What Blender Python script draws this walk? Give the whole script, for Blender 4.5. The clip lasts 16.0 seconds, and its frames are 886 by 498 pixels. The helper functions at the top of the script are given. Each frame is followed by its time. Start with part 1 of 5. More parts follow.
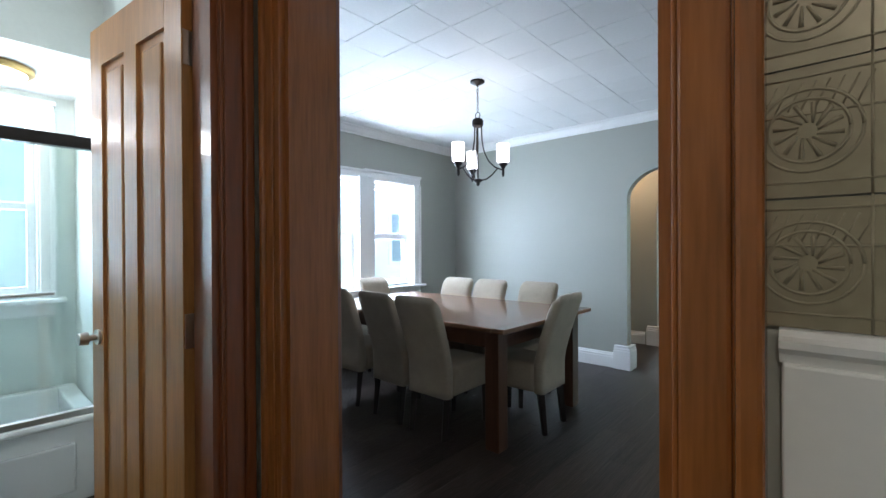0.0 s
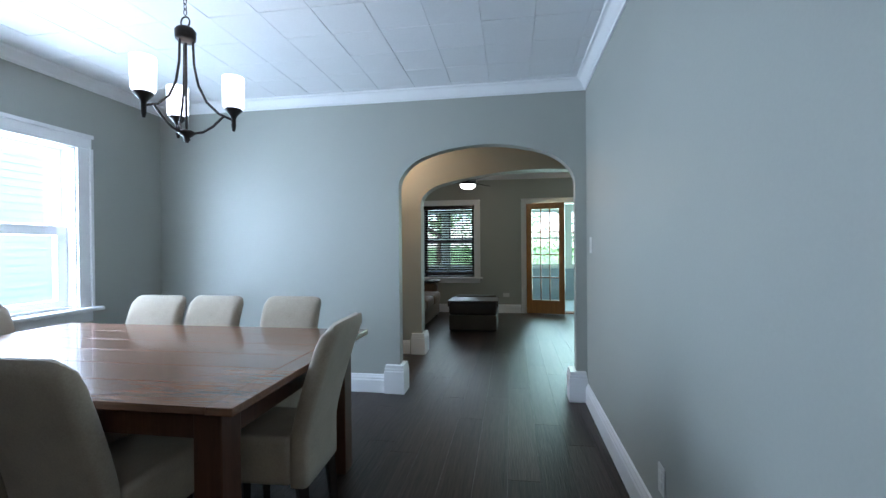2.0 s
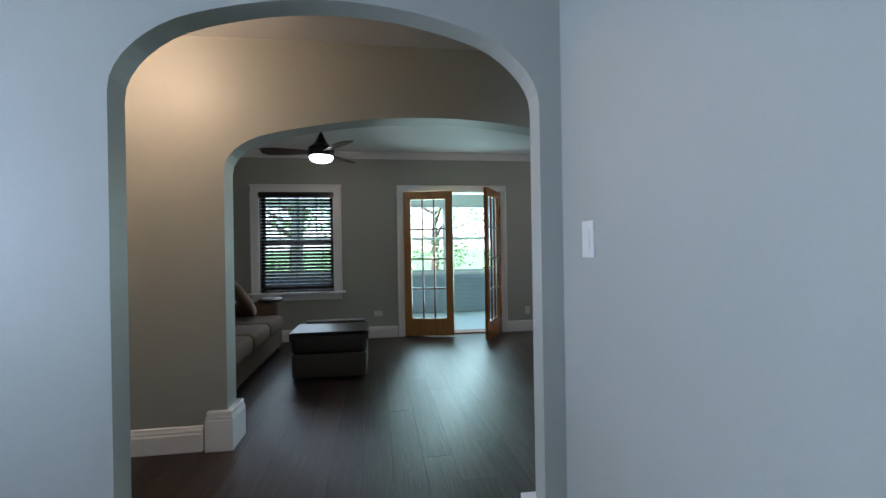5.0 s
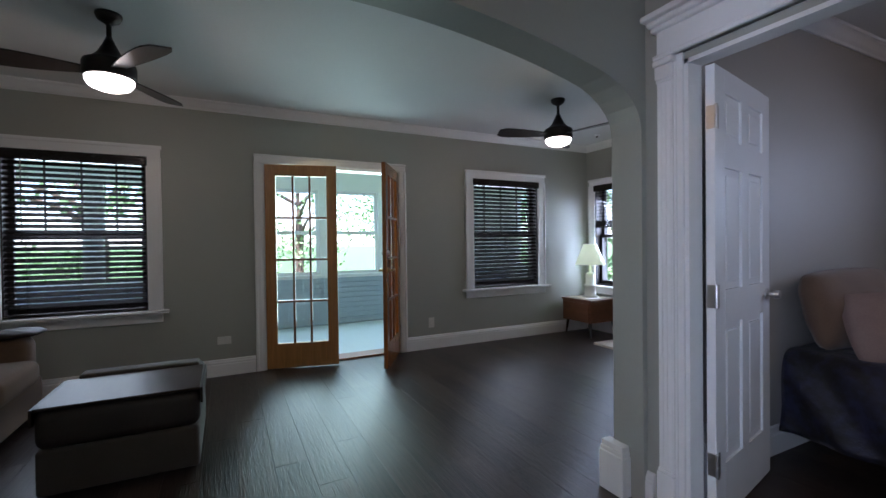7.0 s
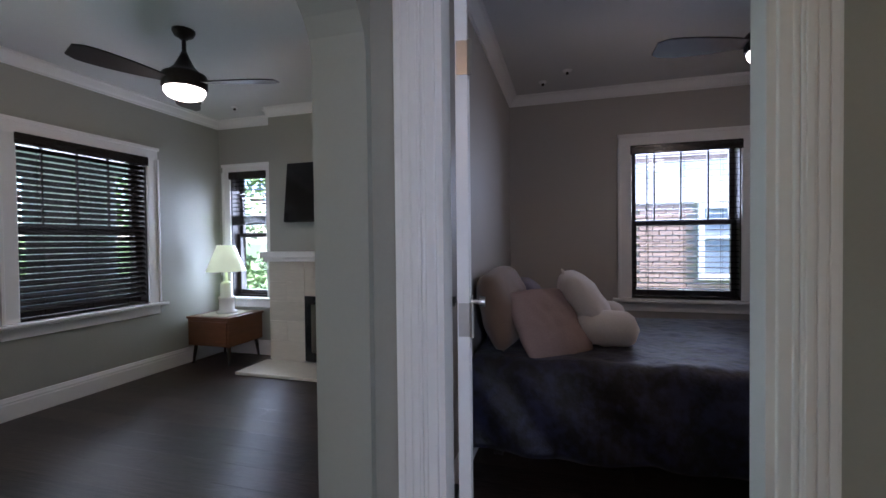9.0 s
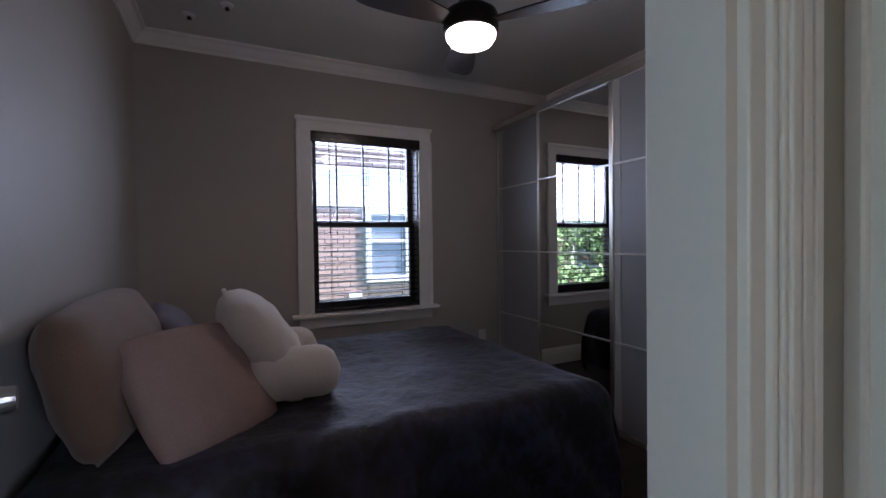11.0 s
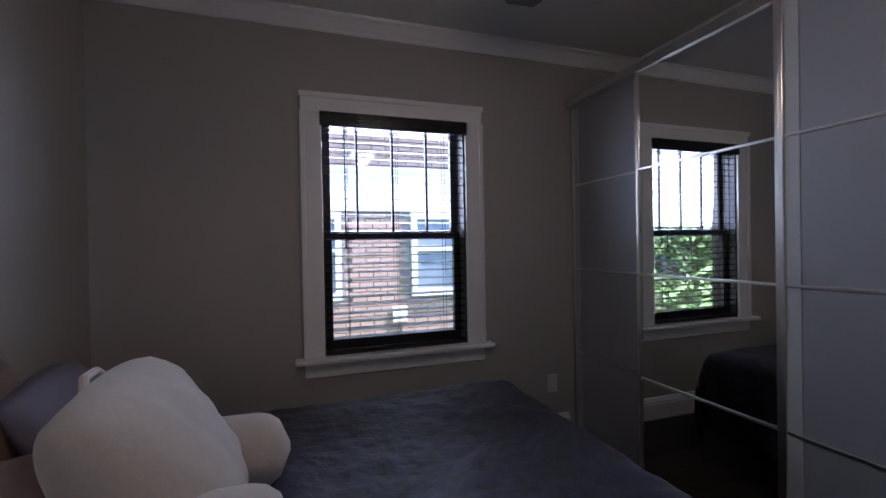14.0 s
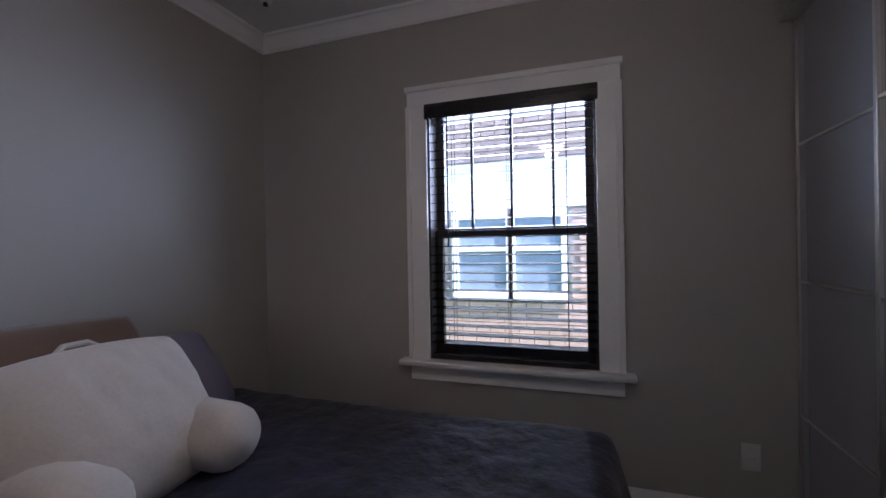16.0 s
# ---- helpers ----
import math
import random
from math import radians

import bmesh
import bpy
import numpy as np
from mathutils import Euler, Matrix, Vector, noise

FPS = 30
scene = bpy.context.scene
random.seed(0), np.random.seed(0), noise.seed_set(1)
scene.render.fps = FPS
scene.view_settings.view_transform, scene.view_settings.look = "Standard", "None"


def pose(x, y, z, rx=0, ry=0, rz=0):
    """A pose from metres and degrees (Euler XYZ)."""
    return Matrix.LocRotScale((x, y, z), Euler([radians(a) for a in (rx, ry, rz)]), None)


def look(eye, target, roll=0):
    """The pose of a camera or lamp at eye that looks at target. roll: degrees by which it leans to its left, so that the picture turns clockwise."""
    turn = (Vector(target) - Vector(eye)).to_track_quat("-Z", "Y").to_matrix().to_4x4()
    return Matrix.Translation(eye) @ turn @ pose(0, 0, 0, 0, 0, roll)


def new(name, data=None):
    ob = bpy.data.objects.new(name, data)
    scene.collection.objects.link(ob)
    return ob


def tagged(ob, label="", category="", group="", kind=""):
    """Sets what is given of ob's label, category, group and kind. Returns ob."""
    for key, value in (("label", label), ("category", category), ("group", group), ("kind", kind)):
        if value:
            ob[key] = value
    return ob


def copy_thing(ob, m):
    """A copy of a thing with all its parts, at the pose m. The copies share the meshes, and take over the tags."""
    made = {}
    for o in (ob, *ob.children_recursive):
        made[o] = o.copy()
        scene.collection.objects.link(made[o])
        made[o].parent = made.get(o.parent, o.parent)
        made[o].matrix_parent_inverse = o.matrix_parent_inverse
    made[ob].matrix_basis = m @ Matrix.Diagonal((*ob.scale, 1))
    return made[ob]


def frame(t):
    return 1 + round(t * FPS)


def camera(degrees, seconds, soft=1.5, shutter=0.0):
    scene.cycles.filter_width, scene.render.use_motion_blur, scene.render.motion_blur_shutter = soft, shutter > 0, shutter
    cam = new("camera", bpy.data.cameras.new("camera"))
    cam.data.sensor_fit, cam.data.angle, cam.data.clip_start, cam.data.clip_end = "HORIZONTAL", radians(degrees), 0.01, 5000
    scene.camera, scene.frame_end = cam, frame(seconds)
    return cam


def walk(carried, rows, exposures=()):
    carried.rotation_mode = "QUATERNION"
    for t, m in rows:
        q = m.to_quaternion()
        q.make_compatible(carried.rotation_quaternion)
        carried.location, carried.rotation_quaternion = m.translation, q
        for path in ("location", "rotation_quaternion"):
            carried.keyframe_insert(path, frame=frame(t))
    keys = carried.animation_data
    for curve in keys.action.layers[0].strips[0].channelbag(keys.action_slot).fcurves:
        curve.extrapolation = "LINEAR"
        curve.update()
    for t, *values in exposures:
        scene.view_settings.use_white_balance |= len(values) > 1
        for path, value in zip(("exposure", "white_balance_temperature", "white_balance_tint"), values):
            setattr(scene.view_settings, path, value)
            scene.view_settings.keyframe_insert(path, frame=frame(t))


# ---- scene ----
cam = camera(91.3, 16.0)
METRES, EYE, TILT, LEAN, TURN = 8.6, 1.25, 0.0, 0.0, 41.8
ROWS = [
    (0.0, 0.0, 0.0, 0.0, -0.0, -0.24, 0.32),
    (0.5, -0.0061, 0.027, 0.0008, -10.71, -0.39, 0.29),
    (1.0, 0.0037, 0.0584, 0.0006, -19.66, -0.46, 0.36),
    (1.5, 0.0145, 0.0919, 0.0007, -26.7, -0.42, 0.47),
    (2.0, 0.0213, 0.1264, -0.0011, -32.81, -0.35, 0.5),
    (2.5, 0.0377, 0.1499, -0.0005, -35.78, -0.36, 0.58),
    (3.0, 0.0566, 0.1773, -0.0006, -38.47, -0.38, 0.45),
    (3.5, 0.0798, 0.2087, -0.0019, -42.82, -0.3, 0.48),
    (4.0, 0.1084, 0.2396, -0.0041, -46.77, -0.13, 0.7),
    (6.5, 0.2622, 0.4136, -0.003, -60.1, -0.71, 0.72),
    (7.0, 0.2893, 0.4382, -0.0044, -68.36, -0.67, 0.7),
    (7.5, 0.322, 0.4559, -0.0043, -77.76, -0.77, 0.75),
    (8.0, 0.3513, 0.4724, -0.0051, -89.23, -0.73, 0.64),
    (8.5, 0.3801, 0.4729, -0.0056, -101.29, -0.99, 0.78),
    (9.0, 0.4059, 0.4635, -0.0051, -115.65, -1.06, 0.64),
    (9.5, 0.4323, 0.4501, -0.0048, -132.86, -0.99, 0.43),
    (10.0, 0.4542, 0.4304, -0.0062, -144.8, -0.98, 0.55),
    (12.5, 0.4995, 0.3557, -0.0005, -162.85, -1.03, 0.8),
    (13.0, 0.5062, 0.3417, 0.0024, -160.31, -0.87, 0.82),
    (13.5, 0.5134, 0.3249, 0.0038, -156.74, -0.68, 0.95),
    (14.0, 0.5219, 0.2994, 0.0034, -150.7, -0.46, 1.01),
    (14.5, 0.5153, 0.2758, 0.0033, -143.95, -0.31, 1.03),
    (15.0, 0.4952, 0.2465, 0.004, -137.21, -0.31, 1.09),
    (15.5, 0.4786, 0.219, 0.0033, -126.68, -0.33, 1.03),
    (16.0, 0.474, 0.1909, 0.0026, -112.75, -0.25, 0.98),
]
walk(cam, [(t, pose(0, 0, EYE, TILT, LEAN, TURN) @ pose(METRES * x, METRES * y, METRES * z, 90 + pitch, roll, yaw)) for t, x, y, z, yaw, pitch, roll in ROWS], exposures=[(0, 2.75, 5800, 12), (1.0, 2.7, 5450, 11), (4, 2.7, 5400, 12), (6.3, 2.6, 5450, 23), (10, 2.55, 5700, 26), (12.5, 2.4, 5650, 27), (16, 2.72, 5550, 24)])

# ---- world and sun ----
world = bpy.data.worlds.new("sky_world")
scene.world = world
world.use_nodes = True
sky = world.node_tree.nodes.new("ShaderNodeTexSky")
sky.sky_type = "NISHITA"
sky.sun_disc = False
sky.sun_elevation = radians(52)
sky.sun_rotation = radians(192)
bg = world.node_tree.nodes["Background"]
bg.inputs["Strength"].default_value = 0.15
world.node_tree.links.new(sky.outputs["Color"], bg.inputs["Color"])
sun = new("sun", bpy.data.lights.new("sun", "SUN"))
sun.data.energy, sun.data.angle, sun.data.color = 5.0, radians(0.5), (1.0, 0.95, 0.88)
sun.matrix_world = look((-1.5, -7, 11.5), (0, 0, 0))


def area_lamp(name, at, to, w, h, watts, color):
    ob = new(name, bpy.data.lights.new(name, "AREA"))
    ob.data.shape, ob.data.size, ob.data.size_y = "RECTANGLE", w, h
    ob.data.energy, ob.data.color = watts, color
    ob.matrix_world = look(at, to)
    return ob


def bulb(name, at, watts, color, r=0.05):
    ob = new(name, bpy.data.lights.new(name, "POINT"))
    ob.data.energy, ob.data.color, ob.data.shadow_soft_size = watts, color, r
    ob.location = at
    return ob


# daylight in the window openings
DAY = (0.78, 0.9, 1.0)
area_lamp("window_daylight", (-3.99, 2.55, 1.4), (0, 2.55, 1.0), 0.62, 1.1, 10.5, DAY)
area_lamp("window_daylight", (-3.99, 3.38, 1.4), (0, 3.38, 1.0), 0.62, 1.1, 10.5, DAY)
area_lamp("window_daylight", (-1.755, 9.24, 1.33), (-1.755, 0, 0.9), 0.9, 1.25, 2.8, (0.93, 0.97, 1.0))
area_lamp("window_daylight", (2.53, 9.24, 1.33), (2.53, 0, 0.9), 0.9, 1.25, 2.8, (0.93, 0.97, 1.0))
area_lamp("porch_daylight", (0.37, 9.24, 1.2), (0.37, 0, 0.6), 1.3, 1.6, 4.0, (0.74, 1.0, 0.8))
area_lamp("porch_window_daylight", (0.5, 11.28, 1.42), (0.5, 0, 1.2), 6.5, 1.25, 12, (0.74, 1.0, 0.76))
area_lamp("window_daylight", (4.27, 4.34, 1.69), (0, 4.34, 1.3), 0.8, 0.58, 3.3, (0.74, 0.86, 1.0))
area_lamp("window_daylight", (4.07, 8.64, 1.2), (0, 8.64, 0.8), 0.42, 1.2, 4.5, DAY)
area_lamp("window_daylight", (-3.78, -0.055, 1.5), (0, -0.055, 1.2), 0.7, 1.1, 6, DAY)
bulb("hall_lamp_light", (-2.0, 5.25, 2.3), 2.6, (1.0, 0.62, 0.32), 0.1)
for lx, ly, lw in ((-1.24, 7.55, 1.1), (2.14, 7.62, 1.1), (2.6, 4.27, 0.9)):
    bulb("fan_bulb", (lx, ly, 2.085), lw, (1.0, 0.74, 0.48), 0.06)
bulb("bath_light", (-3.2, -0.2, 1.95), 1.6, (1.0, 0.95, 0.85), 0.1)
# added fill light near the bathroom door, with no fixture
bulb("bath_light", (-2.0, -0.2, 2.2), 1.1, (1.0, 0.95, 0.88), 0.1)
# unseen fill added to brighten the back hall; no fixture there
bulb("back_hall_fill", (0.3, -0.9, 2.3), 2.4, (1.0, 0.86, 0.66), 0.1)


# ---- materials ----
def mat(name, color, rough=0.6, metal=0.0, vary=0.08, scale=6.0, bump=0.05, grain=60.0, stretch=(1, 1, 1), spec=0.5, coat=0.0, sheen=0.0, island=0.0, rnd=0.0, hard=0.4):
    m = bpy.data.materials.new(name)
    m.use_nodes = True
    nt = m.node_tree
    b = nt.nodes["Principled BSDF"]
    b.inputs["Roughness"].default_value, b.inputs["Metallic"].default_value = rough, metal
    b.inputs["Specular IOR Level"].default_value = spec
    b.inputs["Coat Weight"].default_value = coat
    b.inputs["Sheen Weight"].default_value = sheen
    tc = nt.nodes.new("ShaderNodeTexCoord")
    mp = nt.nodes.new("ShaderNodeMapping")
    mp.inputs["Scale"].default_value = stretch
    nt.links.new(tc.outputs["Object"], mp.inputs["Vector"])
    vec = mp.outputs["Vector"]
    if rnd:
        oi = nt.nodes.new("ShaderNodeObjectInfo")
        sh = nt.nodes.new("ShaderNodeVectorMath")
        sh.operation = "MULTIPLY_ADD"
        sh.inputs[1].default_value = (37, 37, 37)
        nt.links.new(oi.outputs["Random"], sh.inputs[0])
        nt.links.new(vec, sh.inputs[2])
        vec = sh.outputs[0]
    n1 = nt.nodes.new("ShaderNodeTexNoise")
    n1.inputs["Scale"].default_value, n1.inputs["Detail"].default_value = scale, 5
    n2 = nt.nodes.new("ShaderNodeTexNoise")
    n2.inputs["Scale"].default_value, n2.inputs["Detail"].default_value = grain, 4
    nt.links.new(vec, n1.inputs["Vector"])
    nt.links.new(vec, n2.inputs["Vector"])
    add = nt.nodes.new("ShaderNodeMath")
    add.operation = "ADD"
    nt.links.new(n1.outputs["Fac"], add.inputs[0])
    nt.links.new(n2.outputs["Fac"], add.inputs[1])
    out = add.outputs[0]
    if rnd:
        ma = nt.nodes.new("ShaderNodeMath")
        ma.operation = "MULTIPLY_ADD"
        ma.inputs[1].default_value = rnd
        nt.links.new(oi.outputs["Random"], ma.inputs[0])
        nt.links.new(out, ma.inputs[2])
        out = ma.outputs[0]
    if island:
        ge = nt.nodes.new("ShaderNodeNewGeometry")
        ma = nt.nodes.new("ShaderNodeMath")
        ma.operation = "MULTIPLY_ADD"
        ma.inputs[1].default_value = island
        nt.links.new(ge.outputs["Random Per Island"], ma.inputs[0])
        nt.links.new(out, ma.inputs[2])
        out = ma.outputs[0]
    mr = nt.nodes.new("ShaderNodeMapRange")
    mr.inputs["From Min"].default_value, mr.inputs["From Max"].default_value = 1 - hard, 1 + hard + rnd + island
    mr.inputs["To Min"].default_value, mr.inputs["To Max"].default_value = 1 - vary, 1 + vary
    nt.links.new(out, mr.inputs["Value"])
    mx = nt.nodes.new("ShaderNodeVectorMath")
    mx.operation = "SCALE"
    mx.inputs[0].default_value = color
    nt.links.new(mr.outputs["Result"], mx.inputs["Scale"])
    nt.links.new(mx.outputs[0], b.inputs["Base Color"])
    if bump:
        bp = nt.nodes.new("ShaderNodeBump")
        bp.inputs["Strength"].default_value, bp.inputs["Distance"].default_value = bump, 0.01
        nt.links.new(n2.outputs["Fac"], bp.inputs["Height"])
        nt.links.new(bp.outputs["Normal"], b.inputs["Normal"])
    return m


def glow(name, color, strength):
    m = mat(name, color, 0.4, vary=0.02)
    b = m.node_tree.nodes["Principled BSDF"]
    b.inputs["Emission Color"].default_value = (*color, 1)
    b.inputs["Emission Strength"].default_value = strength
    return m


def glass(name, tint=(1, 1, 1), rough=0.0, mix=0.92):
    m = bpy.data.materials.new(name)
    m.use_nodes = True
    nt = m.node_tree
    nt.nodes.clear()
    o = nt.nodes.new("ShaderNodeOutputMaterial")
    t = nt.nodes.new("ShaderNodeBsdfTransparent")
    t.inputs["Color"].default_value = (*tint, 1)
    g = nt.nodes.new("ShaderNodeBsdfGlossy")
    g.inputs["Roughness"].default_value = rough
    x = nt.nodes.new("ShaderNodeMixShader")
    x.inputs[0].default_value = 1 - mix
    nt.links.new(t.outputs[0], x.inputs[1])
    nt.links.new(g.outputs[0], x.inputs[2])
    nt.links.new(x.outputs[0], o.inputs["Surface"])
    return m


WALL = mat("sage_grey_wall_paint", (0.385, 0.395, 0.355), 0.5, vary=0.03, scale=1.5, bump=0.03, grain=90)
BEDW = mat("warm_grey_wall_paint", (0.43, 0.41, 0.38), 0.5, vary=0.03, scale=1.5, bump=0.03, grain=90)
CEIL = mat("white_ceiling_paint", (0.68, 0.69, 0.69), 0.7, vary=0.03, scale=2, bump=0.04)
TILEC = mat("white_ceiling_tile", (0.8, 0.81, 0.82), 0.55, vary=0.05, scale=2, bump=0.05, island=0.35)
TRIM = mat("white_gloss_trim", (0.86, 0.86, 0.86), 0.3, vary=0.02, bump=0.02)
FLOORM = mat("dark_floor_plank", (0.036, 0.025, 0.02), 0.3, vary=0.8, scale=4, bump=0.3, grain=16, stretch=(15, 0.45, 1), rnd=0.4, spec=0.22, hard=0.2)
SUBF = mat("subfloor", (0.02, 0.018, 0.018), 0.8)
OAK = mat("amber_varnished_oak", (0.29, 0.1, 0.023), 0.26, vary=0.3, scale=3, grain=14, bump=0.04, stretch=(9, 9, 0.6), coat=0.3)
OAKD = mat("red_brown_varnished_wood", (0.2, 0.06, 0.018), 0.28, vary=0.3, scale=3, grain=14, bump=0.04, stretch=(9, 9, 0.6), coat=0.3)
OAKL = mat("honey_oak_door", (0.42, 0.2, 0.062), 0.3, vary=0.25, scale=3, grain=14, bump=0.04, stretch=(9, 9, 0.6), coat=0.3)
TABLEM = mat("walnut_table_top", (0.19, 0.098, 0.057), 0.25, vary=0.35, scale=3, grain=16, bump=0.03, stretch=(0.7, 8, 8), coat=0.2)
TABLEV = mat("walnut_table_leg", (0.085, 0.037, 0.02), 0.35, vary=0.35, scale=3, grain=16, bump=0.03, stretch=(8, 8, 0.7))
DARKW = mat("dark_stained_wood", (0.018, 0.013, 0.011), 0.4, vary=0.3, stretch=(6, 6, 0.6))
HUTCH = mat("dark_mahogany", (0.048, 0.026, 0.018), 0.4, vary=0.3, stretch=(6, 6, 0.6))
SUEDE = mat("beige_microsuede", (0.385, 0.325, 0.25), 0.95, vary=0.16, scale=9, bump=0.12, grain=160, sheen=0.2)
SOFAM = mat("tan_corduroy", (0.105, 0.064, 0.037), 0.95, vary=0.2, scale=7, bump=0.2, grain=150, sheen=0.1)
OTTO = mat("grey_tan_upholstery", (0.065, 0.053, 0.042), 0.9, vary=0.12, scale=9, bump=0.15, grain=150, sheen=0.2)
OTTD = mat("brown_leather", (0.03, 0.023, 0.019), 0.6, vary=0.2, scale=12, bump=0.15, grain=120)
BRONZE = mat("oil_rubbed_bronze", (0.03, 0.025, 0.023), 0.38, metal=0.8, vary=0.2)
CHROME = mat("brushed_nickel", (0.6, 0.58, 0.55), 0.28, metal=1.0, vary=0.05)
ALU = mat("satin_aluminium", (0.62, 0.6, 0.57), 0.3, metal=1.0, vary=0.05)
BRASS = mat("brass", (0.55, 0.38, 0.16), 0.3, metal=1.0, vary=0.1)
BLINDM = mat("espresso_blind_slat", (0.018, 0.014, 0.013), 0.24, vary=0.25, stretch=(1, 8, 8))
BLACK = mat("black_plastic", (0.012, 0.012, 0.013), 0.25, vary=0.1)
SOOT = mat("firebox_black", (0.01, 0.01, 0.01), 0.6, vary=0.2)
TRAV = mat("travertine_tile", (0.55, 0.5, 0.42), 0.4, vary=0.16, scale=3, grain=18, bump=0.06, stretch=(0.7, 0.7, 9), rnd=0.5)
HEARTH = mat("cream_hearth_stone", (0.6, 0.55, 0.47), 0.35, vary=0.12, scale=4, bump=0.05)
WALNUT = mat("walnut_veneer", (0.14, 0.055, 0.025), 0.35, vary=0.35, scale=3, grain=16, stretch=(0.7, 0.7, 8))
SHADEM = glow("lit_green_white_lampshade", (0.8, 0.9, 0.6), 0.09)
LAMPB = mat("white_ceramic", (0.75, 0.75, 0.72), 0.2, vary=0.03)
BOWL = glow("lit_frosted_bowl", (1.0, 0.9, 0.74), 1.6)
CLEAR = glow("lit_seeded_glass_shade", (1.0, 0.98, 0.98), 0.6)
PANE = glass("window_glass", mix=0.93)
OBSC = glass("frosted_pane", (0.8, 0.86, 0.84), 0.1, 0.85)
MIRROR = mat("mirror_glass", (0.72, 0.74, 0.75), 0.01, metal=1.0, vary=0.0, bump=0)
FROST = mat("frosted_white_glass", (0.25, 0.265, 0.285), 0.34, vary=0.02, bump=0, spec=0.5, coat=0.8)
BRIM = mat("pale_panel_border", (0.4, 0.42, 0.43), 0.12, vary=0.02, bump=0)
BLANKET = mat("slate_blue_velvet_blanket", (0.010, 0.010, 0.027), 0.6, vary=0.95, scale=4, grain=20, bump=0.8, sheen=0.12, hard=0.16)
PILLW = mat("white_plush", (0.56, 0.52, 0.48), 0.95, vary=0.06, scale=9, bump=0.12, grain=90, sheen=0.4)
PILLB = mat("brown_suede", (0.16, 0.1, 0.065), 0.95, vary=0.12, scale=9, bump=0.12, grain=120, sheen=0.3)
PILLM = mat("mauve_cotton", (0.3, 0.215, 0.19), 0.9, vary=0.1, scale=9, bump=0.1, grain=120)
PILLG = mat("grey_lilac_cotton", (0.2, 0.19, 0.25), 0.9, vary=0.1, scale=9, bump=0.1, grain=120)
SHEET = mat("white_bed_sheet", (0.65, 0.65, 0.66), 0.9, vary=0.05, scale=9, bump=0.1)
LEAF = mat("ficus_leaf", (0.08, 0.17, 0.08), 0.4, vary=0.4, scale=3, island=0.8)
TREEL = mat("tree_leaf", (0.17, 0.28, 0.11), 0.5, vary=0.5, scale=2, island=0.9)
BARK = mat("bark", (0.1, 0.07, 0.05), 0.9, vary=0.3, scale=12, bump=0.4)
SIDING = mat("blue_grey_clapboard", (0.36, 0.42, 0.5), 0.5, vary=0.05)
PORCHF = mat("pale_blue_porch_floor", (0.48, 0.53, 0.58), 0.45, vary=0.06, stretch=(6, 0.6, 1))
PORCHC = mat("pale_green_beadboard", (0.55, 0.66, 0.55), 0.5, vary=0.04)
BRICKM = mat("tan_brick", (0.42, 0.29, 0.24), 0.85, vary=0.2, scale=5, bump=0.3, rnd=0.8, island=0.8)
MORTAR = mat("mortar", (0.42, 0.4, 0.37), 0.9, vary=0.1, bump=0.2)
WSID = mat("white_vinyl_siding", (0.84, 0.84, 0.83), 0.5, vary=0.03)
GRASS = mat("lawn", (0.06, 0.12, 0.03), 0.9, vary=0.4, scale=2, bump=0.3)
TIN = mat("olive_painted_tin", (0.34, 0.3, 0.21), 0.34, metal=0.2, vary=0.1, bump=0.04)
TUB = mat("white_enamel", (0.82, 0.83, 0.82), 0.12, vary=0.01, bump=0)
BATHW = mat("pale_mint_wall", (0.7, 0.74, 0.7), 0.5, vary=0.03)
# neighbours' panes: a bluish reflection painted in as base colour
REFLG = mat("painted_reflection_glass", (0.22, 0.27, 0.33), 0.1, vary=0.1, bump=0)
PORC = mat("ivory_plastic", (0.7, 0.7, 0.66), 0.35, vary=0.02)


# ---- mesh helpers ----
def box(bm, x0, y0, z0, x1, y1, z1, bev=0.0):
    ret = bmesh.ops.create_cube(bm, size=1)
    v = ret["verts"]
    for p in v:
        p.co = Vector((x0 + (p.co.x + 0.5) * (x1 - x0), y0 + (p.co.y + 0.5) * (y1 - y0), z0 + (p.co.z + 0.5) * (z1 - z0)))
    if bev:
        es = {e for p in v for e in p.link_edges}
        bmesh.ops.bevel(bm, geom=list(es), offset=bev, segments=2, profile=0.5, affect="EDGES")


def tube(bm, pts, r, seg=10, r2=None):
    rings = []
    n = len(pts)
    for i, p in enumerate(pts):
        p = Vector(p)
        a = Vector(pts[max(0, i - 1)])
        c = Vector(pts[min(n - 1, i + 1)])
        d = (c - a).normalized()
        q = d.to_track_quat("Z", "Y")
        rr = r if r2 is None else r + (r2 - r) * i / (n - 1)
        rings.append([bm.verts.new(p + q @ Vector((rr * math.cos(t), rr * math.sin(t), 0))) for t in [2 * math.pi * k / seg for k in range(seg)]])
    for a, c in zip(rings, rings[1:]):
        for k in range(seg):
            bm.faces.new((a[k], a[(k + 1) % seg], c[(k + 1) % seg], c[k]))
    bm.faces.new(rings[0][::-1])
    bm.faces.new(rings[-1])


def lathe(bm, prof, at=(0, 0, 0), seg=24):
    rings = []
    for r, z in prof:
        rings.append([bm.verts.new((at[0] + max(r, 1e-4) * math.cos(t), at[1] + max(r, 1e-4) * math.sin(t), at[2] + z)) for t in [2 * math.pi * k / seg for k in range(seg)]])
    for a, c in zip(rings, rings[1:]):
        for k in range(seg):
            bm.faces.new((a[k], a[(k + 1) % seg], c[(k + 1) % seg], c[k]))
    bm.faces.new(rings[0][::-1])
    bm.faces.new(rings[-1])


